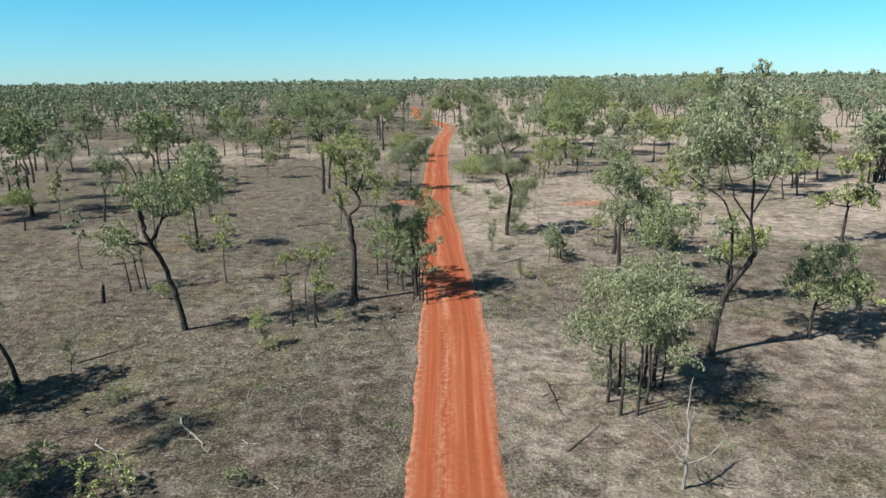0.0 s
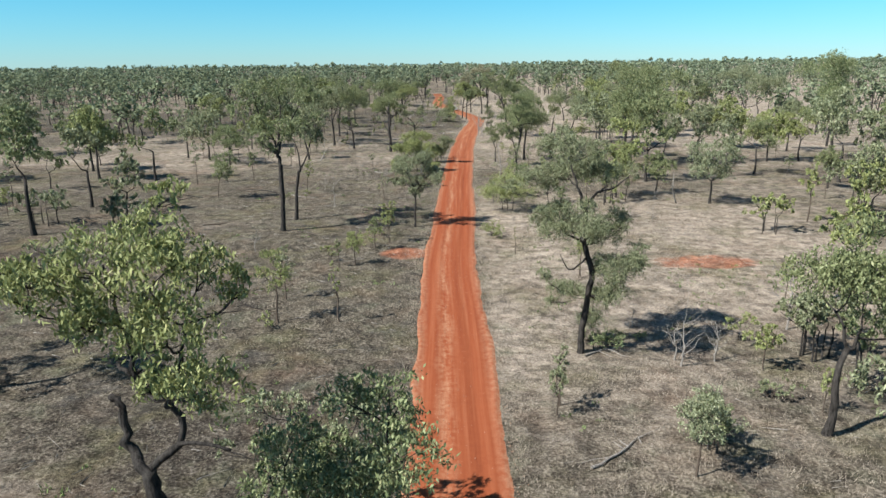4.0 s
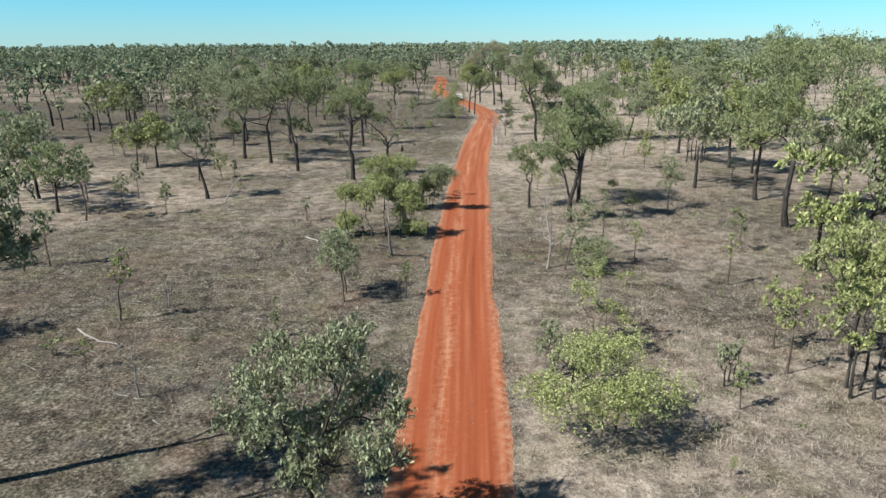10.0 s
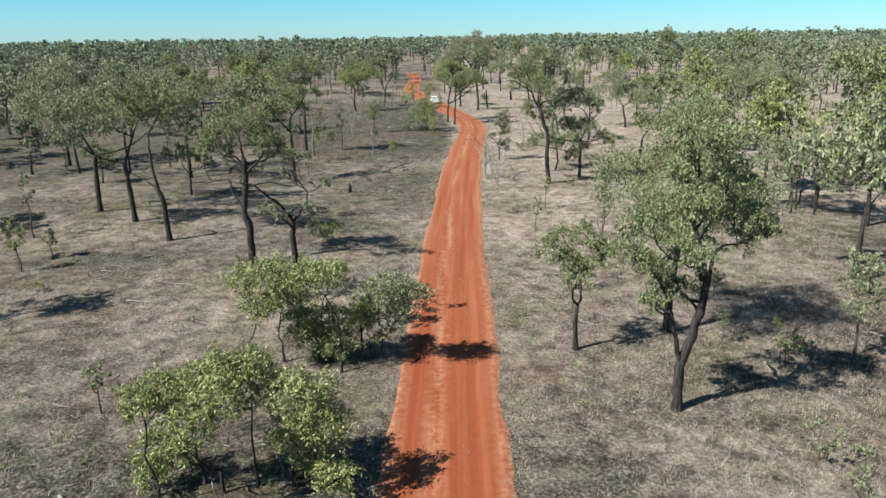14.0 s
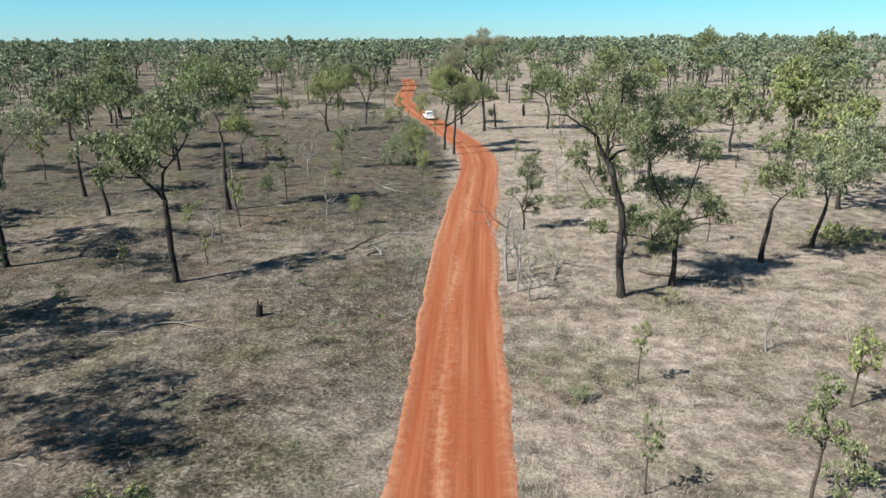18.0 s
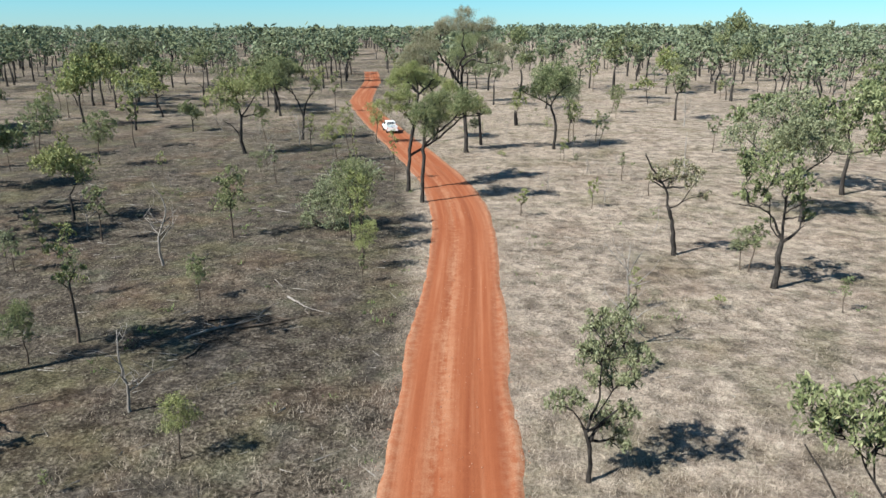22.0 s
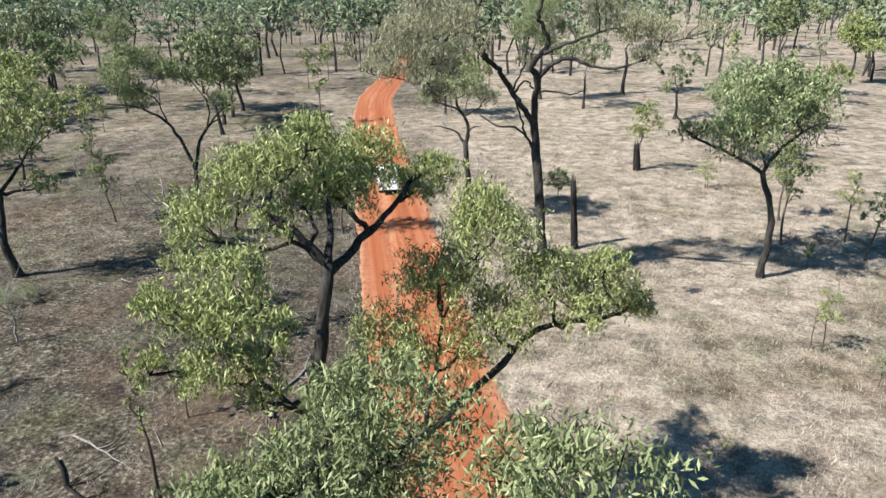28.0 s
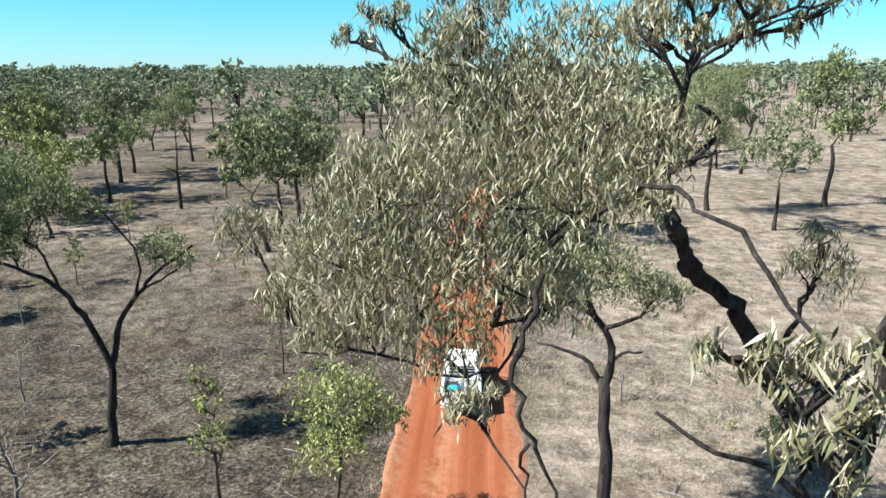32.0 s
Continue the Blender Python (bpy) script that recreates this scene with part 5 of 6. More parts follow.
thicket_at(-5.9, 121.7, "grey", [(1.7, -0.9, 4.4, 0.9), (2.6, -0.7, 4.0, 0.9), (0.6, 1.2, 2.7, 0.7), (1.9, -0.2, 3.1, 0.7)], [(0.1, 0.2)])
sapling(-17.3, 116.7, 2.6, 0.7, 0.0, "olive")
sapling(-40.0, 116.8, 7.9, 1.7, 0.0, "grey")
sapling(-33.0, 120.0, 3.4, 1.2, 0.0, "olive")
gum(42.0, 120.8, 10.8, 5.0, 2.0, "grey")
shrub(16.0, 120.8, 3.2, 1.3, 0.0, "lime")
gum(56.2, 120.9, 9.6, 5.0, 0.0, "lime")
gum(79.6, 121.1, 10.9, 5.0, 0.0, "olive")
sapling(20.2, 121.8, 5.8, 1.8, 0.0, "grey")
shrub(-5.2, 122.1, 4.9, 1.9, 0.0, "lime")
gum(5.6, 122.9, 7.5, 2.1, 0.0, "olive")
gum(11.3, 125.1, 13.2, 5.0, 0.6, "olive")
gum(-31.0, 127.0, 10.7, 2.9, -1.7, "grey")
clump(-5.1, 127.0, 3.2, 1.9, 0.0, "lime")
sapling(-39.1, 127.0, 4.6, 0.9, 0.0, "grey")
shrub(-11.3, 133.0, 2.4, 3.2, 0.0, "grey")
gum(-94.8, 137.0, 13.3, 5.0, 0.0, "grey")
sapling(32.6, 137.4, 3.0, 0.7, 0.0, "grey")
sapling(-33.0, 137.9, 4.3, 1.3, 0.0, "lime")
sapling(-36.5, 139.3, 8.6, 1.3, 0.0, "grey")
dead(10.5, 139.7, 5.2, 0.3)
sapling(-32.3, 141.1, 2.4, 0.8, 0.0, "grey")
sapling(11.8, 144.1, 4.4, 1.0, 0.3, "olive")
gum_at(-10.0, 126.4, "grey", [(-1.6, 0.3, 7.2, 0.5), (-0.7, -0.8, 7.0, 0.5), (1.2, -1.1, 7.5, 0.5), (-0.2, 0.8, 9.1, 0.5), (2.0, -0.6, 8.9, 0.5)], 1.0, boughs=[
    ([(0.0, 0.0, 0.0), (0.0, 0.0, 5.1), (0.0, 0.0, 6.5)], 0.22, 0.15),
    ([(0.0, 0.0, 6.5), (-0.3, -0.3, 7.3), (-1.0, -0.7, 8.0), (-1.7, -1.1, 8.8), (-2.3, -1.5, 9.0)], 0.10, 0.03),
    ([(0.1, 0.0, 6.5), (0.6, 0.1, 7.2), (0.9, 0.2, 7.9), (0.5, 0.1, 8.8), (-0.6, 0.2, 9.5)], 0.08, 0.02),
    ([(0.0, 0.0, 6.0), (-0.5, -0.2, 6.7), (-1.4, -0.6, 7.2)], 0.06, 0.02),
    ([(0.1, 0.0, 6.0), (1.3, -0.3, 7.0), (2.2, -0.5, 7.1)], 0.05, 0.02)], droop=0.85)
shrub(-11.1, 144.5, 2.2, 1.9, 0.0, "lime")
dead(18.3, 145.1, 4.9, 0.3)
gum_at(-24.8, 145.9, "olive", [(0.6, 1.0, 11.3, 2.0), (2.5, -1.0, 12.1, 1.9), (-1.4, 1.2, 10.9, 1.8), (0.3, -0.0, 13.0, 1.9), (2.6, 0.1, 10.2, 1.3)], 1.0, boughs=[
    ([(0.0, 0.0, 0.0), (-0.1, 0.0, 3.2), (-0.5, 0.0, 4.7)], 0.24, 0.18),
    ([(-0.5, 0.0, 4.6), (-1.7, 0.5, 5.2), (-2.9, 0.9, 5.7)], 0.10, 0.05),
    ([(-0.4, 0.0, 4.6), (-0.6, -0.3, 7.1), (-0.5, -0.3, 9.0), (0.6, -0.0, 11.0)], 0.13, 0.04)], droop=0.85)
sapling(12.3, 146.3, 5.4, 1.2, 0.0, "olive")
sapling(23.9, 147.0, 4.0, 1.4, 0.0, "lime")
clump(33.0, 152.6, 7.9, 4.9, 0.0, "grey")
sapling(17.6, 153.2, 3.8, 1.0, 0.3, "lime")
sapling(23.5, 158.3, 4.7, 0.9, 0.7, "olive")
gum(44.1, 164.3, 15.6, 5.0, 0.0, "olive")
shrub(-9.9, 169.7, 0.8, 0.5, 0.0, "olive")
dead(3.8, 170.7, 7.2, 1.6)
dead(7.2, 171.0, 2.7, 1.3)
sapling(-23.4, 173.3, 2.5, 0.5, 0.0, "lime")
gum(23.1, 174.8, 10.6, 2.6, 0.7, "olive")
sapling(-18.1, 175.2, 2.7, 0.5, 0.0, "lime")
gum(28.7, 178.4, 10.3, 3.9, 1.6, "grey")
shrub(31.2, 179.4, 2.1, 3.2, 0.0, "lime")
gum(58.2, 180.5, 10.8, 5.0, 0.0, "lime")
gum_at(6.6, 184.3, "grey", [(0.3, 0.9, 5.4, 0.7), (0.5, -0.6, 6.4, 0.7), (0.8, 0.9, 4.6, 0.8), (-0.4, -0.2, 5.2, 0.6), (1.1, -0.9, 5.4, 0.6), (1.2, -0.2, 4.2, 0.6), (0.3, 0.8, 3.7, 0.6), (-0.9, -0.5, 3.7, 0.5), (-1.4, -0.3, 3.4, 0.5), (0.4, 0.6, 2.4, 0.7), (1.2, 0.2, 2.6, 0.6), (0.9, 0.2, 1.7, 0.6), (0.1, 0.4, 6.3, 0.5)], 1.5, boughs=[
    ([(0.0, 0.0, 0.0), (-0.1, 0.0, 1.4), (-0.3, 0.0, 2.2)], 0.09, 0.06),
    ([(-0.3, 0.0, 2.2), (-0.7, 0.1, 2.8), (-1.1, 0.3, 3.2)], 0.04, 0.01),
    ([(-0.2, 0.0, 2.0), (0.2, 0.1, 3.3), (0.2, 0.1, 4.8), (0.4, 0.2, 5.8)], 0.05, 0.01),
    ([(0.0, 0.0, 2.5), (0.9, 0.4, 3.6), (1.6, 0.7, 4.5)], 0.03, 0.01)], droop=0.85)
gum(-68.6, 188.7, 11.2, 4.7, 0.0, "grey")
dead(-11.3, 189.6, 3.7, 0.7)
gum(-32.3, 190.6, 9.8, 2.8, -0.5, "grey")
shrub(10.6, 192.4, 1.6, 1.1, 0.0, "olive")
gum(-76.8, 193.1, 9.0, 2.7, 0.0, "grey")
dead(11.1, 195.2, 5.5, 1.5)
sapling(-16.7, 197.1, 6.7, 1.3, 0.0, "lime")
dead(-16.4, 209.2, 5.8, 1.1)
sapling(-3.1, 211.5, 6.1, 1.3, 0.0, "lime")
sapling(-4.2, 214.7, 6.4, 2.1, 0.2, "olive")
sapling(-23.0, 215.4, 4.6, 1.1, 0.0, "olive")
sapling(-13.3, 215.9, 5.8, 2.0, 0.0, "olive")
sapling(9.7, 221.0, 2.5, 0.7, 0.2, "lime")
gum(-27.8, 221.4, 6.6, 2.8, 0.0, "lime")
sapling(22.9, 227.5, 3.4, 0.4, 0.0, "grey")
sapling(22.4, 234.9, 3.3, 0.5, 0.0, "grey")
sapling(-13.6, 235.5, 4.4, 0.7, 0.0, "grey")
sapling(-1.4, 236.1, 5.8, 0.8, 0.0, "lime")
sapling(-5.1, 236.2, 5.9, 0.4, -0.4, "lime")
sapling(-6.8, 246.6, 6.8, 1.3, -0.9, "lime")
gum(43.0, 248.6, 8.0, 3.2, 0.0, "olive")
sapling(-8.7, 249.6, 4.6, 1.5, -0.9, "lime")
sapling(39.1, 251.7, 4.9, 1.4, 0.0, "grey")
sapling(-12.6, 256.0, 5.1, 0.9, 0.0, "lime")
shrub(-9.3, 256.9, 0.9, 0.7, 0.0, "lime")
sapling(26.0, 257.6, 4.5, 1.2, 0.7, "grey")
sapling(-36.2, 258.4, 7.9, 2.0, 0.0, "lime")
dead(-14.8, 260.0, 4.4, 1.8)
sapling(22.4, 260.2, 6.3, 1.5, 0.0, "olive")
sapling(-7.6, 260.7, 6.3, 0.8, -0.4, "lime")
sapling(-4.3, 261.6, 6.1, 2.2, 0.3, "lime")
sapling(-19.9, 263.2, 5.4, 1.5, -0.8, "olive")
sapling(24.0, 264.7, 5.5, 1.4, 0.0, "lime")
gum(75.7, 267.3, 11.8, 5.0, 0.0, "lime")
sapling(10.0, 268.8, 2.5, 1.2, 0.0, "olive")
sapling(-11.7, 272.8, 3.5, 0.3, 0.0, "olive")
dead(44.6, 276.1, 5.8, 0.7)
sapling(17.6, 278.0, 5.8, 1.8, 0.4, "lime")
gum(46.0, 284.0, 11.0, 3.9, 0.0, "grey")
gum(-23.2, 293.7, 11.5, 3.1, -1.6, "olive")
gum(-44.5, 294.5, 7.5, 3.3, -1.6, "lime")
sapling(-13.9, 300.2, 8.1, 1.7, 0.0, "olive")
gum(-58.5, 308.8, 10.5, 5.0, 0.0, "lime")
gum(-50.6, 309.7, 10.3, 5.0, 0.0, "olive")
gum(-32.0, 323.1, 9.3, 3.0, 0.0, "lime")
gum(25.1, 324.6, 16.0, 5.0, 0.0, "olive")
gum(-63.0, 330.4, 13.0, 5.0, 0.0, "grey")
log(-28.1, -7.5, -24.6, -3.3, 0.07)
log(-18.0, -16.1, -14.5, -19.8, 0.08)
log(-21.7, -18.6, -18.8, -22.4, 0.06)
log(4.1, -12.8, 5.2, -18.1, 0.12)
log(3.9, -21.1, 6.1, -18.5, 0.06)
log(-22.2, 43.4, -20.5, 44.3, 0.06)
log(-18.6, 40.9, -16.2, 39.2, 0.07)
log(-21.1, 38.5, -18.3, 39.2, 0.07)
log(-32.0, 68.9, -28.8, 70.9, 0.09)
log(-25.7, 88.6, -21.0, 86.1, 0.09)
log(-16.1, 110.6, -14.1, 108.1, 0.09)
log(-9.1, 108.0, -6.8, 106.2, 0.06)
log(-9.4, 101.9, -8.0, 101.2, 0.05)
log(25.0, 123.6, 26.8, 120.2, 0.07)
log(-22.2, 131.1, -20.0, 130.6, 0.07)
log(-6.6, 179.5, -2.8, 184.0, 0.09)
log(-13.4, 175.5, -11.2, 177.1, 0.06)
log(-17.6, 163.0, -14.4, 163.9, 0.09)
log(-6.3, 176.6, -5.2, 178.7, 0.09)
log(-10.9, 162.7, -9.2, 163.2, 0.05)
log(-9.1, 198.0, -5.5, 199.6, 0.09)
log(-11.2, 196.9, -7.6, 200.4, 0.09)
log(-10.8, 199.2, -7.2, 199.9, 0.06)
log(-7.0, 202.5, -5.9, 200.6, 0.08)
log(-10.4, 194.3, -8.8, 198.2, 0.06)
log(-9.5, 238.3, -6.1, 234.4, 0.07)
log(-3.3, 241.0, -2.9, 246.2, 0.09)
log(-1.1, 226.9, -0.3, 224.1, 0.06)
log(-11.6, 224.4, -10.1, 223.4, 0.06)
log(-4.9, 234.0, -3.1, 231.0, 0.05)
log(-9.9, 239.6, -7.2, 237.7, 0.05)
log(-6.0, 235.5, -4.0, 235.6, 0.07)
log(-16.0, 276.1, -12.2, 275.0, 0.06)
log(5.5, 266.5, 7.3, 265.8, 0.06)
dead(4.3, 168.6, 5.6, 0.8)
dead(4.7, 170.2, 4.8, 0.9)
dead(3.9, 172.1, 5.2, 0.7)
dead(4.9, 166.9, 3.6, 0.8)

gum_at(-30.2, 151.9, "grey", [(-4.6, -1.9, 10.4, 2.4), (-3.9, 2.9, 11.0, 2.4), (2.3, -3.6, 12.9, 2.4), (3.4, -0.7, 12.2, 2.1), (-0.5, -1.6, 9.4, 1.8), (-7.2, -0.7, 10.8, 2.1), (-2.9, -2.8, 9.1, 1.7)], 1.0, boughs=[
    ([(0.0, 0.0, 0.0), (-0.1, 0.0, 3.5), (-0.2, 0.0, 5.6)], 0.25, 0.18),
    ([(-0.2, 0.0, 5.5), (-3.0, 0.6, 6.1), (-5.6, 1.1, 7.9)], 0.12, 0.03),
    ([(-0.2, 0.0, 5.5), (1.0, 0.5, 8.6), (2.3, 1.2, 11.1)], 0.12, 0.04)], droop=0.85)

shrub(-22.5, -23.6, 2.6, 1.8, 0.0, "lime")
shrub(-18.8, -24.0, 2.2, 1.6, 0.0, "lime")
shrub(-12.7, -23.6, 1.2, 0.9, 0.0, "olive")
shrub(-14.1, 53.3, 2.6, 0.9, 0.0, "lime")
clump(10.6, -13.2, 7.4, 3.4, 0.4, "grey")
shrub(8.0, -14.2, 3.0, 2.2, 0.0, "grey")
snag(18.8, 4.3, [([(0.0, 0.0, 0.0), (-0.6, -0.1, 0.8), (-1.8, -0.4, 3.1), (-2.3, -0.6, 4.3)], 0.20, 0.12), ([(-2.3, -0.6, 4.1), (-3.5, -0.9, 5.3), (-4.5, -1.1, 6.0), (-5.4, -1.3, 7.3)], 0.10, 0.03), ([(-2.1, -0.5, 3.7), (-2.0, -0.5, 5.6), (-2.0, -0.5, 7.2), (-2.2, -0.5, 8.5)], 0.10, 0.03), ([(-3.5, -0.9, 5.3), (-4.7, -1.2, 5.4), (-5.7, -1.4, 5.3)], 0.06, 0.02)])
log(13.3, 172.9, 17.5, 170.3, 0.16)
log(7.2, 170.5, 10.0, 175.8, 0.05)
log(-5.2, 176.8, -6.2, 179.8, 0.09)
log(10.6, -14.2, 11.8, -16.6, 0.09)
log(-41.6, 88.3, -37.5, 85.7, 0.08)
log(-19.0, 54.3, -18.0, 53.5, 0.07)
log(-8.1, 178.2, -4.5, 184.5, 0.08)

shrub(7.4, 31.4, 2.2, 1.5, 0.0, "olive")
shrub(17.4, 32.9, 2.2, 1.3, 0.0, "lime")
shrub(10.6, 20.1, 2.3, 1.9, 0.0, "grey")
clump(20.8, 30.2, 5.0, 2.6, 0.0, "grey")
sapling(3.8, 23.6, 3.6, 0.8, 0.0, "grey")
dead(14.4, 29.7, 2.6, 1.0)
dead(11.9, 29.7, 2.6, 1.0)
dead(21.3, 35.0, 4.6, 1.4)
shrub(15.9, 24.8, 1.3, 1.2, 0.0, "grey")
log(4.4, 17.2, 7.0, 20.1, 0.10)
log(10.6, 16.3, 11.5, 14.1, 0.06)
log(14.3, 14.6, 18.0, 12.6, 0.08)
log(6.4, 30.3, 10.1, 32.6, 0.08)

gum_at(14.7, 169.4, "olive", [(-2.2, 0.4, 9.2, 1.4), (-0.4, 0.7, 10.0, 1.5), (1.5, 0.9, 9.1, 1.4), (-1.0, 1.4, 6.6, 1.5), (0.9, 0.7, 6.4, 1.5), (2.8, 1.3, 5.2, 1.2), (-2.9, -1.4, 5.3, 1.0), (-0.1, -0.1, 4.2, 1.2)], 1.0, boughs=[
    ([(0.0, 0.0, 0.0), (0.1, 0.0, 2.4), (-0.1, 0.0, 4.6)], 0.20, 0.14),
    ([(-0.1, 0.0, 4.5), (-1.4, -0.2, 6.4), (-2.3, -0.3, 8.8)], 0.09, 0.03),
    ([(-0.1, 0.0, 4.5), (0.8, 0.4, 6.2), (1.4, 0.8, 8.5)], 0.10, 0.03)], droop=0.85)

# ---- burnt stumps ----
stump(10.0, 259.2, 4.2, 0.18, -0.3)
stump(17.6, 278.2, 2.2, 0.28, -0.2)
stump(-11.7, 164.9, 0.7, 0.22, 0.05)
stump(-32.5, 6.2, 1.7, 0.15, 0.15)

# ---- the utility truck ----
PAINT = plain("white_car_paint", (0.80, 0.80, 0.79), 0.22, 0, 0.5, 0.05, 2)
BLACK = plain("black_plastic", (0.025, 0.025, 0.027), 0.55, 0, 0.4, 0.3, 8)
RUBBER = plain("tyre_rubber", (0.05, 0.04, 0.035), 0.9, 0, 0.2, 0.4, 9)
STEEL = plain("dull_steel", (0.45, 0.45, 0.46), 0.35, 1.0, 0.5, 0.2, 8)
GLASS = plain("dark_window_glass", (0.02, 0.025, 0.03), 0.06, 0, 0.6, 0.1, 2)
LAMP_RED = plain("red_lamp_lens", (0.45, 0.02, 0.015), 0.2, 0, 0.5, 0.1, 5)
LAMP_CLEAR = plain("clear_lamp_lens", (0.75, 0.76, 0.78), 0.12, 0, 0.6, 0.1, 5)
TEAL = plain("teal_canvas", (0.02, 0.36, 0.38), 0.7, 0, 0.3, 0.35, 7)
BLUE = plain("blue_tarpaulin", (0.05, 0.22, 0.42), 0.6, 0, 0.3, 0.35, 6)
CRATE = plain("white_plastic", (0.72, 0.72, 0.70), 0.5, 0, 0.4, 0.12, 5)


def block(x0, x1, y0, y1, z0, z1, bevel=0.03, top=(0, 0, 0, 0)):
    """A bevelled block; top: how far the upper edges are drawn in at left, right, back and front."""
    bm = bmesh.new()
    lo = [bm.verts.new(p) for p in ((x0, y0, z0), (x1, y0, z0), (x1, y1, z0), (x0, y1, z0))]
    hi = [bm.verts.new(p) for p in ((x0 + top[0], y0 + top[2], z1), (x1 - top[1], y0 + top[2], z1), (x1 - top[1], y1 - top[3], z1), (x0 + top[0], y1 - top[3], z1))]
    bm.faces.new(lo[::-1])
    bm.faces.new(hi)
    for q in range(4):
        bm.faces.new((lo[q], lo[(q + 1) % 4], hi[(q + 1) % 4], hi[q]))
    if bevel:
        bmesh.ops.bevel(bm, geom=list(bm.edges), offset=bevel, segments=2, affect="EDGES", profile=0.6)
    return bm


def rounds(rings, sides=24):
    """A turned form about the x axis: rings of (x, radius)."""
    bm = bmesh.new()
    loops = []
    for px, pr in rings:
        loops.append([bm.verts.new((px, pr * math.cos(q * 2 * math.pi / sides), pr * math.sin(q * 2 * math.pi / sides))) for q in range(sides)])
    for p, q in zip(loops, loops[1:]):
        for k in range(sides):
            bm.faces.new((p[k], p[(k + 1) % sides], q[(k + 1) % sides], q[k]))
    bm.faces.new(loops[0][::-1])
    bm.faces.new(loops[-1])
    return bm


def rod(points, radius, material, name, parent, label=""):
    t = Tubes()
    t.limb(points, [radius] * len(points), 8)
    return piece(name, t.mesh(name, material), parent, label)


def pane(corners, thick, out):
    bm = bmesh.new()
    o = Vector(out).normalized() * thick
    a = [bm.verts.new(Vector(c)) for c in corners]
    b = [bm.verts.new(Vector(c) + o) for c in corners]
    bm.faces.new(a[::-1])
    bm.faces.new(b)
    for q in range(len(a)):
        bm.faces.new((a[q], a[(q + 1) % len(a)], b[(q + 1) % len(a)], b[q]))
    bmesh.ops.recalc_face_normals(bm, faces=list(bm.faces))
    return bm


TRUCK = pose(-2.35, 270.4, float(ground_z(-2.35, 272)) + 0.05, 0, 0, 11.0) @ Matrix.Diagonal((0.93, 0.93, 0.93, 1))
truck = new("utility_truck")
tagged(truck, "white dual-cab utility truck with an open loaded tray", "truck")
truck.matrix_world = TRUCK
part("chassis", block(-0.62, 0.62, 0.25, 4.9, 0.36, 0.58, 0.03), BLACK, truck, "dark underbody")
part("lower_body", block(-0.91, 0.91, 1.70, 3.95, 0.48, 1.16, 0.07, (0.03, 0.03, 0, 0)), PAINT, truck, smooth=False)
cab = part("cab", block(-0.88, 0.88, 1.72, 3.95, 1.12, 1.81, 0.08, (0.16, 0.16, 0.22, 0.80)), PAINT, truck)
part("rear_window", pane([(-0.64, 1.765, 1.26), (0.64, 1.765, 1.26), (0.56, 1.885, 1.66), (-0.56, 1.885, 1.66)], 0.02, (0, -1, 0.3)), GLASS, cab)
part("windscreen", pane([(-0.72, 3.80, 1.24), (0.72, 3.80, 1.24), (0.60, 3.25, 1.72), (-0.60, 3.25, 1.72)], 0.02, (0, 0.7, 0.7)), GLASS, cab)
for sx in (-1, 1):
    for y0, y1, t0, t1 in ((1.98, 2.62, 2.08, 2.62), (2.72, 3.55, 2.72, 3.12)):
        part("side_window", pane([(sx * 0.85, y0, 1.24), (sx * 0.85, y1, 1.24), (sx * 0.752, t1, 1.68), (sx * 0.752, t0, 1.68)], 0.015, (sx, 0, 0.2)), GLASS, cab)
    part("door_handle", block(min(sx * 0.91, sx * 0.935), max(sx * 0.91, sx * 0.935), 2.72, 2.88, 1.0, 1.03, 0.005), BLACK, truck)
part("bonnet", block(-0.87, 0.87, 3.85, 5.22, 0.55, 1.16, 0.10, (0.05, 0.05, 0, 0.08)), PAINT, truck)
part("front_bumper", block(-0.93, 0.93, 5.16, 5.36, 0.42, 0.72, 0.04), BLACK, truck, "black front bar")
tray = part("tray", block(-0.86, 0.86, 0.04, 1.68, 0.60, 0.72, 0.02), PAINT, truck, "white open tray")
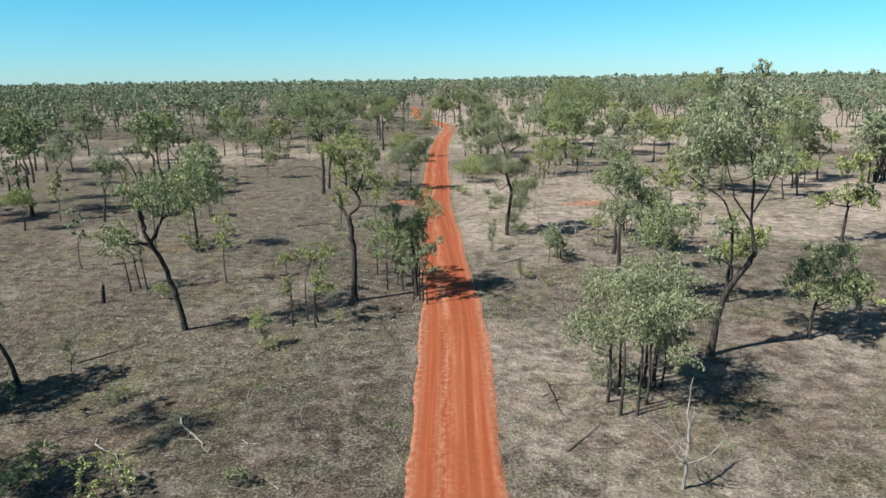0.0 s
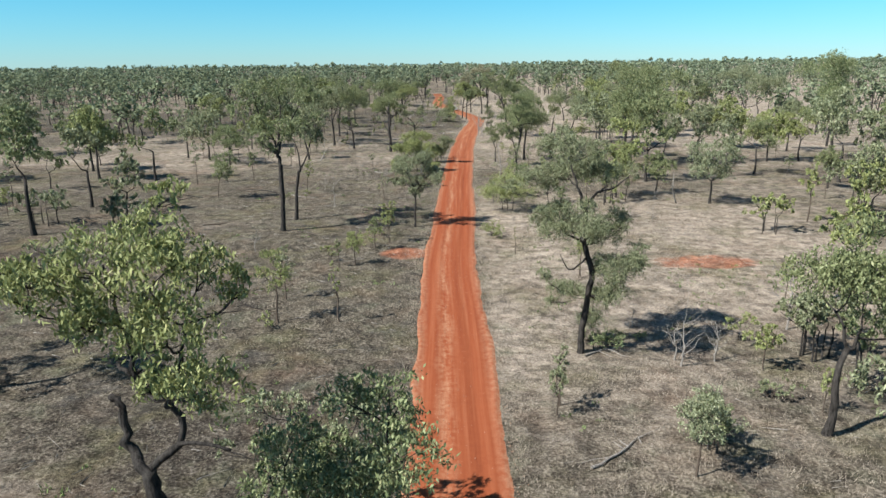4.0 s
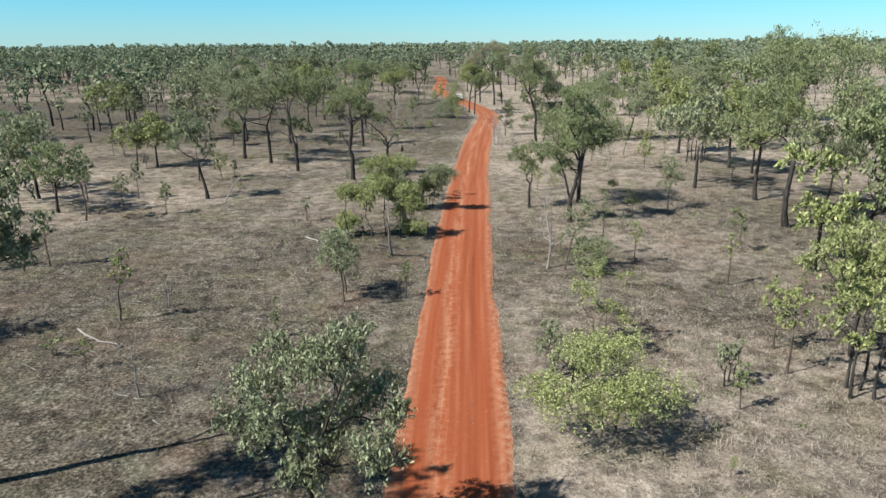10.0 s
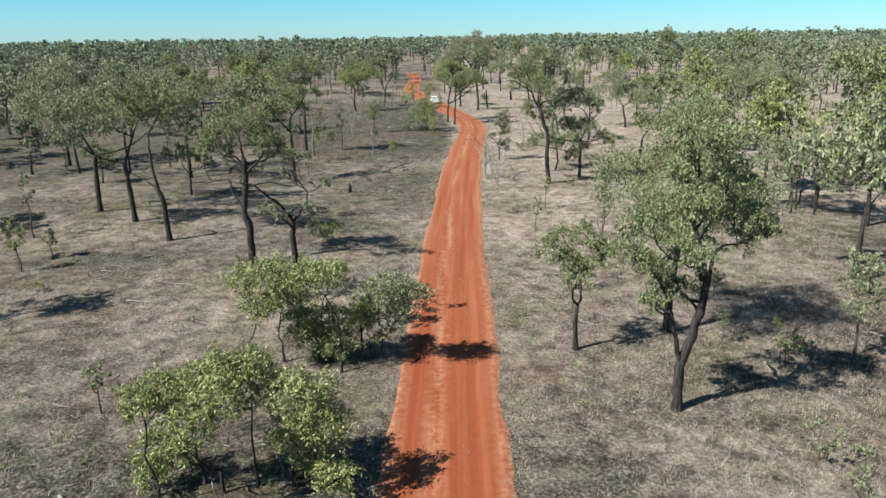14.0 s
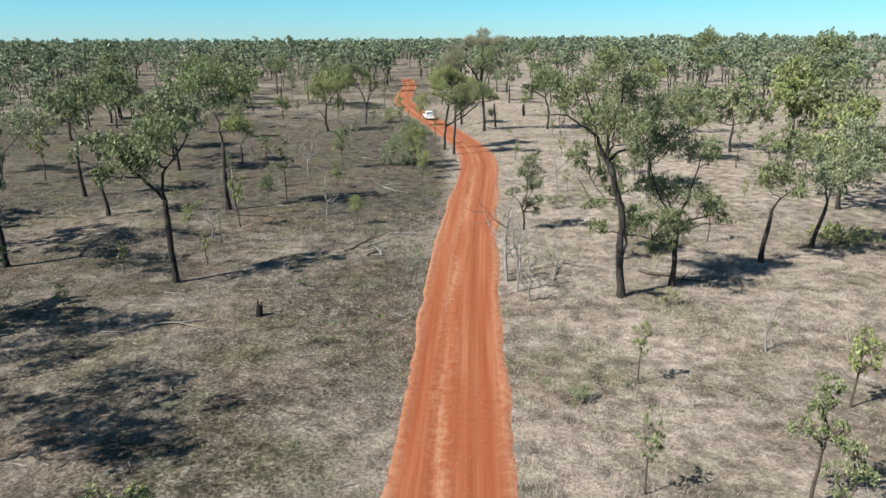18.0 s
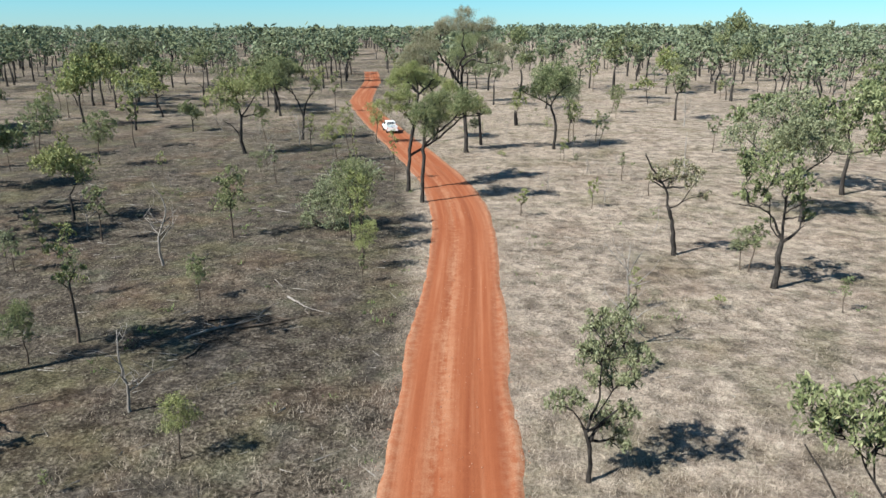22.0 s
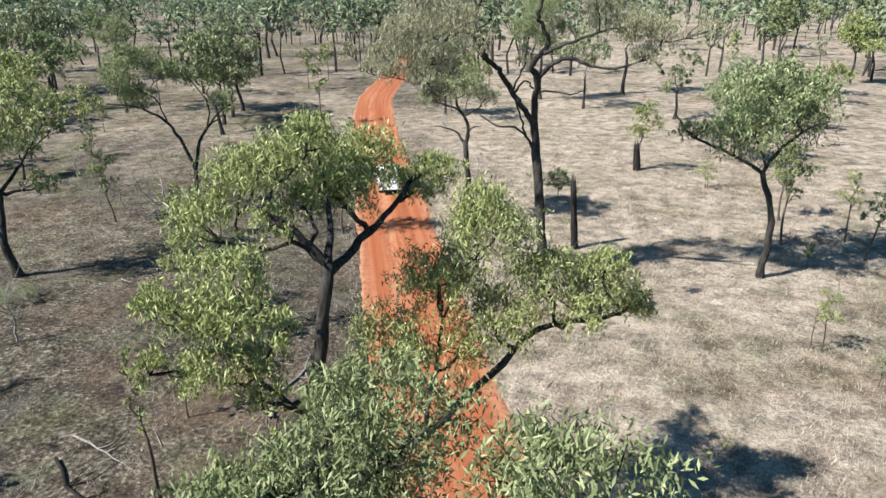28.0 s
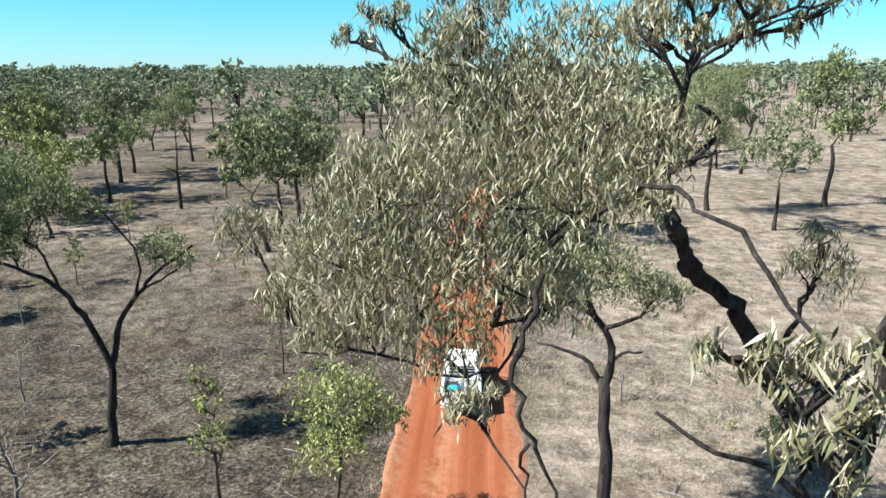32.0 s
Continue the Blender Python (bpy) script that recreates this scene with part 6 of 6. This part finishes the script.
for sx in (-1, 1):
    lo_x, hi_x = sorted((sx * 0.92, sx * 0.80))
    part("tray_side", block(lo_x, hi_x, 0.02, 1.68, 0.56, 1.16, 0.035), PAINT, tray)
    part("tail_lamp", block(*sorted((sx * 0.925, sx * 0.79)), -0.03, 0.10, 0.72, 0.96, 0.015), LAMP_RED, truck, "red tail lamp")
    part("head_lamp", block(*sorted((sx * 0.86, sx * 0.55)), 5.14, 5.25, 0.80, 0.98, 0.02), LAMP_CLEAR, truck, "clear headlamp")
    mirror = part("wing_mirror", block(*sorted((sx * 0.95, sx * 1.13)), 3.42, 3.54, 1.20, 1.42, 0.03), BLACK, truck, "black door mirror")
    rod([(sx * 0.88, 3.5, 1.25), (sx * 0.98, 3.48, 1.28)], 0.02, BLACK, "mirror_arm", mirror)
    part("mudguard", block(*sorted((sx * 0.90, sx * 0.955)), 0.45, 1.55, 0.78, 0.90, 0.03, (0, 0, 0.2, 0.2)), PAINT, truck)
    part("mudguard", block(*sorted((sx * 0.88, sx * 0.95)), 3.78, 4.85, 0.80, 0.92, 0.03, (0, 0, 0.2, 0.2)), PAINT, truck)
    part("side_step", block(*sorted((sx * 0.84, sx * 1.0)), 1.85, 3.6, 0.40, 0.46, 0.02), BLACK, truck)
    for wy in (1.0, 4.32):
        wheel = part("wheel", rounds([(sx * 0.62, 0.20), (sx * 0.90, 0.20)]), BLACK, truck)
        wheel.location = (0, wy, 0.39)
        tyre = part("tyre", rounds([(sx * 0.64, 0.26), (sx * 0.64, 0.36), (sx * 0.68, 0.39), (sx * 0.84, 0.39), (sx * 0.88, 0.36), (sx * 0.88, 0.26)]), RUBBER, wheel, "dusty black tyre")
        part("rim", rounds([(sx * 0.86, 0.24), (sx * 0.885, 0.23), (sx * 0.87, 0.12), (sx * 0.90, 0.07)]), STEEL, wheel, "steel rim")
part("tailgate", block(-0.79, 0.79, -0.01, 0.06, 0.62, 1.13, 0.02), PAINT, truck)
part("tailgate_handle", block(-0.12, 0.12, -0.03, 0.0, 0.98, 1.05, 0.01), BLACK, truck)
bumper = part("rear_bumper", block(-0.90, 0.90, -0.16, 0.02, 0.44, 0.60, 0.03), PAINT, truck, "white rear step bar")
part("plate", block(-0.19, 0.19, -0.175, -0.155, 0.47, 0.57, 0.005), CRATE, bumper, "plain pale plate")
part("tow_hitch", block(-0.05, 0.05, -0.30, -0.10, 0.40, 0.48, 0.015), BLACK, bumper)
rack = rod([(-0.80, 1.66, 1.15), (-0.78, 1.66, 1.72), (0.78, 1.66, 1.72), (0.80, 1.66, 1.15)], 0.028, PAINT, "headboard_frame", truck, "white tubular headboard")
for qz in (1.32, 1.46, 1.60):
    rod([(-0.79, 1.66, qz), (0.79, 1.66, qz)], 0.016, PAINT, "bar", rack)
rod([(-0.55, 5.3, 0.7), (-0.56, 5.28, 1.7), (-0.60, 5.22, 2.5)], 0.010, BLACK, "antenna", truck, "thin whip antenna")
rod([(0.86, 4.0, 1.1), (0.86, 3.86, 1.3), (0.84, 3.45, 1.76), (0.84, 3.42, 1.92)], 0.038, BLACK, "snorkel", truck, "black intake snorkel")


def loaded(name, bm, mat, label, category, at):
    ob = new(name)
    ob.matrix_world = TRUCK @ pose(*at)
    tagged(ob, label, category)
    part("body", bm, mat, ob)
    return ob


box_thing = loaded("storage_crate", block(-0.42, 0.42, -0.20, 0.20, 0, 0.50, 0.02), CRATE, "white plastic storage crate in the truck tray", "crate", (0.34, 1.36, 0.725))
part("lid", block(-0.44, 0.44, -0.22, 0.22, 0.50, 0.56, 0.02), CRATE, box_thing)
for q in range(4):
    can = loaded("jerry_can", block(-0.085, 0.085, -0.20, 0.20, 0, 0.40, 0.03), CRATE if q % 2 else BLUE, "upright plastic jerry can in the truck tray", "jerry can", (0.02 + 0.195 * q, 0.82, 0.725))
    tagged(can, group="jerry cans in the tray")
    part("cap", block(-0.03, 0.03, 0.08, 0.14, 0.40, 0.44, 0.01), BLACK, can)
bag = bmesh.new()
bmesh.ops.create_icosphere(bag, subdivisions=3, radius=0.3)
for vert in bag.verts:
    vert.co.z = vert.co.z * 0.62 + 0.17 + 0.03 * noise.noise(vert.co * 6)
    vert.co.x *= 1.05
    vert.co.z = max(vert.co.z, 0.0)
loaded("duffel_bag", bag, TEAL, "teal canvas bag in the truck tray", "bag", (-0.36, 0.86, 0.725))
loaded("folded_tarpaulin", block(-0.62, 0.62, -0.2, 0.2, 0, 0.16, 0.05, (0.06, 0.06, 0.04, 0.04)), BLUE, "folded blue tarpaulin in the truck tray", "tarpaulin", (0.0, 0.34, 0.725))
spare = loaded("spare_wheel", rounds([(-0.1, 0.18), (-0.1, 0.30), (-0.06, 0.34), (0.06, 0.34), (0.1, 0.30), (0.1, 0.18)]), RUBBER, "dark spare tyre lying in the truck tray", "spare wheel", (-0.42, 1.32, 0.83, 0, 90, 0))

# ---- woods around and beyond ----
rng = np.random.default_rng(11)
PLACED = np.array([(o.location.x, o.location.y) for o in scene.collection.objects if o.type == "EMPTY" and o.get("category")])


def scatter(n, x0, x1, y0, y1, keep):
    x = rng.uniform(x0, x1, n)
    y = rng.uniform(y0, y1, n)
    m = keep(x, y)
    return x[m], y[m]


def clear_of(x, y, gap):
    d = np.hypot(x[:, None] - PLACED[None, :, 0], y[:, None] - PLACED[None, :, 1]).min(1)
    return d > gap


# single trees to either side of the track
fx, fy = scatter(900, -75, 75, -30, 345, lambda x, y: ((np.abs(x - centre_x(y)) > 27) | ((y > 295) & (np.abs(x - centre_x(y)) > 7))) & (hash01(x, y) < 0.42))
m = clear_of(fx, fy, 5.0)
fx, fy = fx[m], fy[m]
sources = {}
for o in list(scene.collection.objects):
    if o.type == "EMPTY" and o.get("category") in ("gum tree", "sapling") and abs(o.location.x - float(centre_x(o.location.y))) > 24:
        sources.setdefault(o["category"], []).append(o)
for q, (x, y) in enumerate(zip(fx, fy)):
    kind = "gum tree" if rng.random() < 0.6 else "sapling"
    src = sources[kind][int(rng.integers(0, len(sources[kind])))]
    s = rng.uniform(0.75, 1.15)
    copy_thing(src, pose(x, y, float(ground_z(x, y)), 0, 0, rng.uniform(0, 360)) @ Matrix.Diagonal((s, s, s * rng.uniform(0.9, 1.1), 1)))


# thin young growth between the larger trees
small = {}
for o in list(scene.collection.objects):
    if o.type == "EMPTY" and o.get("category") in ("sapling", "dead tree", "shrub") and abs(o.location.x - float(centre_x(o.location.y))) < 22:
        small.setdefault(o["category"], []).append(o)
PLACED = np.concatenate([PLACED, np.stack([fx, fy], 1)])
sx, sy = scatter(420, -30, 32, -22, 300, lambda x, y: (np.abs(x - centre_x(y)) > 5.5) & (value_noise(x * 0.07 + 2, y * 0.07) > 0.42))
m = clear_of(sx, sy, 2.6)
for x, y in zip(sx[m], sy[m]):
    kind = ("sapling", "sapling", "dead tree", "shrub")[int(rng.integers(0, 4))]
    src = small[kind][int(rng.integers(0, len(small[kind])))]
    s = rng.uniform(0.35, 0.75) if kind != "shrub" else rng.uniform(0.3, 0.55)
    copy_thing(src, pose(x, y, float(ground_z(x, y)), 0, 0, rng.uniform(0, 360)) @ Matrix.Diagonal((s, s, s, 1)))


def far_kind(seed, leaves, size, k):
    r = np.random.default_rng(seed)
    an = np.arange(k) * 2.4 + r.uniform(0, 6)
    rad = r.uniform(0.3, 2.6, k)
    c = np.stack([np.cos(an) * rad, np.sin(an) * rad, r.uniform(5.6, 9.0, k), r.uniform(1.1, 1.9, k)], 1)
    v, f = leaves_of(r, c, leaves, size, 0.4)
    t = Tubes()
    t.limb([(0, 0, -0.3), (r.normal(0, 0.3), 0, 2.4), (r.normal(0, 0.5), r.normal(0, 0.4), 4.8)], [0.2, 0.16, 0.11], 4, False)
    for w in range(4 if k > 6 else 2 if k > 5 else 0):
        t.limb([t.v[0][-1], (c[w, :3] + t.v[0][-1]) / 2 + (0, 0, -0.3), c[w, :3]], [0.11, 0.07, 0.03], 3, False)
    tv = np.concatenate(t.v)
    return np.concatenate([v, tv]), np.concatenate([f, np.array([q if len(q) == 4 else q + q[-1:] for q in t.f]) + len(v)]), np.r_[np.zeros(len(f), int), np.ones(len(t.f), int)]


def woodland(label, kinds, x, y, lo, hi):
    vs, fs, ms, n = [], [], [], 0
    z = ground_z(x, y)
    for q in range(len(x)):
        v, f, mt = kinds[q % len(kinds)]
        an, s = rng.uniform(0, 6.28), rng.uniform(lo, hi) * (0.72 + 0.62 * float(value_noise(x[q] * 0.025, y[q] * 0.025)))
        w = s * rng.uniform(0.85, 1.3)
        ca, sa = math.cos(an) * w, math.sin(an) * w
        vs.append(np.stack([v[:, 0] * ca - v[:, 1] * sa + x[q], v[:, 0] * sa + v[:, 1] * ca + y[q], v[:, 2] * s + z[q]], 1))
        fs.append(f + n)
        ms.append(mt)
        n += len(v)
    # crowns take the far leaf colour with the haze mixed in
    ob = new("woodland", mesh_of("woodland", np.concatenate(vs), np.concatenate(fs), LEAF_FAR_HAZE, BARK, slots=np.concatenate(ms)))
    tagged(ob, label, "woodland", kind="stuff")


near_kinds = [far_kind(50 + q, 2.7, (1.0, 0.50), 9) for q in range(8)]
mid_kinds = [far_kind(70 + q, 2.0, (1.3, 0.75), 6) for q in range(6)]
far_kinds = [far_kind(90 + q, 0.8, (2.2, 1.35), 5) for q in range(5)]


def off_track(x, y, gap):
    return np.abs(x - centre_x(y)) > gap


x, y = scatter(2900, -330, 330, -20, 460, lambda x, y: (off_track(x, y, 75) | ((y > 345) & off_track(x, y, 6))) & (np.abs(x) < 95 + 0.62 * (y + 40)) & (value_noise(x * 0.03, y * 0.03) > 0.33))
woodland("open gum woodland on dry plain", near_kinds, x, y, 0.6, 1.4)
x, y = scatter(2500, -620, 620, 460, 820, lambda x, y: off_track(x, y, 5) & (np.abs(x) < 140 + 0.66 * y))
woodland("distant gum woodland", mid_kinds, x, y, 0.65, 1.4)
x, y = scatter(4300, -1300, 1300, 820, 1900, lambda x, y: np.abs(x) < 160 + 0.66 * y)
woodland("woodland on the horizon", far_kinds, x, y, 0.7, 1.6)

# ---- grass, weeds, sticks ----


def blades(name, label, x, y, per, height, width, spread, mat, lean=0.5):
    n = len(x)
    z = ground_z(x, y)
    bx = x[:, None] + rng.normal(0, spread, (n, per))
    by = y[:, None] + rng.normal(0, spread, (n, per))
    h = height * rng.uniform(0.5, 1.3, (n, 1)) * rng.uniform(0.6, 1.1, (n, per))
    an = rng.uniform(0, 6.28, (n, per))
    lx, ly = np.cos(an) * h * lean * rng.uniform(0.2, 1, (n, per)), np.sin(an) * h * lean * rng.uniform(0.2, 1, (n, per))
    wx, wy = -np.sin(an) * width / 2, np.cos(an) * width / 2
    zz = z[:, None] + 0 * bx
    v = np.stack([np.stack([bx - wx, by - wy, zz - 0.03], -1), np.stack([bx + wx, by + wy, zz - 0.03], -1), np.stack([bx + lx, by + ly, zz + h], -1)], 2).reshape(-1, 3)
    ob = new(name, mesh_of(name, v, np.arange(len(v)).reshape(-1, 3), mat))
    tagged(ob, label, "grass", kind="stuff")


def grassy(x, y):
    """How thickly straw stands: more on the one side, in drifts."""
    return 0.42 - 0.55 * (1 - smooth01((y - 22) / 34)) + 0.012 * np.clip(x - centre_x(y), -12, 12) - 0.30 * smooth01((centre_x(y) - x) / 3) + 0.15 * smooth01((x - centre_x(y)) / 3) + 1.5 * (value_noise(x * 0.06 + 5, y * 0.06) - 0.5) + 0.7 * (value_noise(x * 0.3, y * 0.3 + 9) - 0.5)


x, y = scatter(125000, -28, 32, -26, 312, lambda x, y: off_track(x, y, 2.75) & (grassy(x, y) > rng.uniform(0.25, 0.95, len(x))))
blades("dry_grass", "pale straw-coloured dry grass tussocks", x, y, 9, 0.22, 0.021, 0.17, STRAW, 1.7)
x, y = scatter(62000, -46, 50, -26, 312, lambda x, y: off_track(x, y, 2.5) & (grassy(x, y) < rng.uniform(0.2, 0.9, len(x))))
blades("short_turf", "short grey-brown withered turf", x, y, 5, 0.09, 0.030, 0.18, TURF, 2.2)
x, y = scatter(5200, -30, 28, -24, 300, lambda x, y: off_track(x, y, 3.0) & (value_noise(x * 0.22 + 40, y * 0.22) > 0.72))
blades("green_weeds", "low green weeds among dry grass", x, y, 8, 0.22, 0.09, 0.16, WEED, 1.1)
side = np.where(rng.random(9000) < 0.5, -1.0, 1.0)
y = rng.uniform(-26, 312, 9000)
x = centre_x(y) + side * (2.70 + np.abs(rng.normal(0, 0.40, 9000)))
blades("verge_grass", "straw grass along the edge of the track", x, y, 6, 0.13, 0.022, 0.15, STRAW, 2.0)

n = 5200
x, y = rng.uniform(-34, 28, n), rng.uniform(-26, 305, n)
m = off_track(x, y, 2.6) & ((x < centre_x(y)) | (rng.random(n) < 0.25))
x, y = x[m], y[m]
n = len(x)
L, an, r = rng.gamma(2.0, 0.28, n) + 0.12, rng.uniform(0, 6.28, n), rng.uniform(0.008, 0.028, n)
z = ground_z(x, y) + r
dx, dy = np.cos(an) * L / 2, np.sin(an) * L / 2
v = np.stack([np.stack([x - dx - np.sin(an) * r, y - dy + np.cos(an) * r, z], -1), np.stack([x - dx + np.sin(an) * r, y - dy - np.cos(an) * r, z], -1), np.stack([x - dx, y - dy, z + 2 * r], -1), np.stack([x + dx, y + dy, z + r * 1.5 + rng.uniform(0, 0.05, n)], -1)], 1).reshape(-1, 3)
k = np.arange(n)[:, None] * 4
f = np.concatenate([k + (0, 1, 3), k + (1, 2, 3), k + (2, 0, 3)], 0)
tagged(new("sticks", mesh_of("sticks", v, f, BARK_DEAD)), "scattered grey sticks and bark strips on the ground", "sticks", kind="stuff")

n = 9000
y = rng.uniform(-26, 305, n)
u = np.where(rng.random(n) < 0.72, np.where(rng.random(n) < 0.5, -1, 1) * (2.3 + np.abs(rng.normal(0, 0.3, n))), rng.normal(0, 0.9, n))
x = centre_x(y) + u
s = rng.uniform(0.012, 0.045, n)
c = np.stack([x, y, ground_z(x, y) + 0.045 * (1 - np.clip(np.abs(u) / 2.42, 0, 1) ** 2) + 0.02], -1)
o4 = np.array([(1, 0, -0.4), (-0.5, 0.87, -0.4), (-0.5, -0.87, -0.4), (0, 0, 0.9)])
v = (c[:, None] + o4[None] * s[:, None, None] * rng.uniform(0.7, 1.3, (n, 4, 1))).reshape(-1, 3)
k = np.arange(n)[:, None] * 4
f = np.concatenate([k + (0, 1, 3), k + (1, 2, 3), k + (2, 0, 3)], 0)
STONE = plain("gravel_stone", (0.42, 0.24, 0.16), 0.9, 0, 0.2, 0.5, 3)
tagged(new("gravel", mesh_of("gravel", v, f, STONE)), "loose reddish gravel stones along the track", "gravel", kind="stuff")
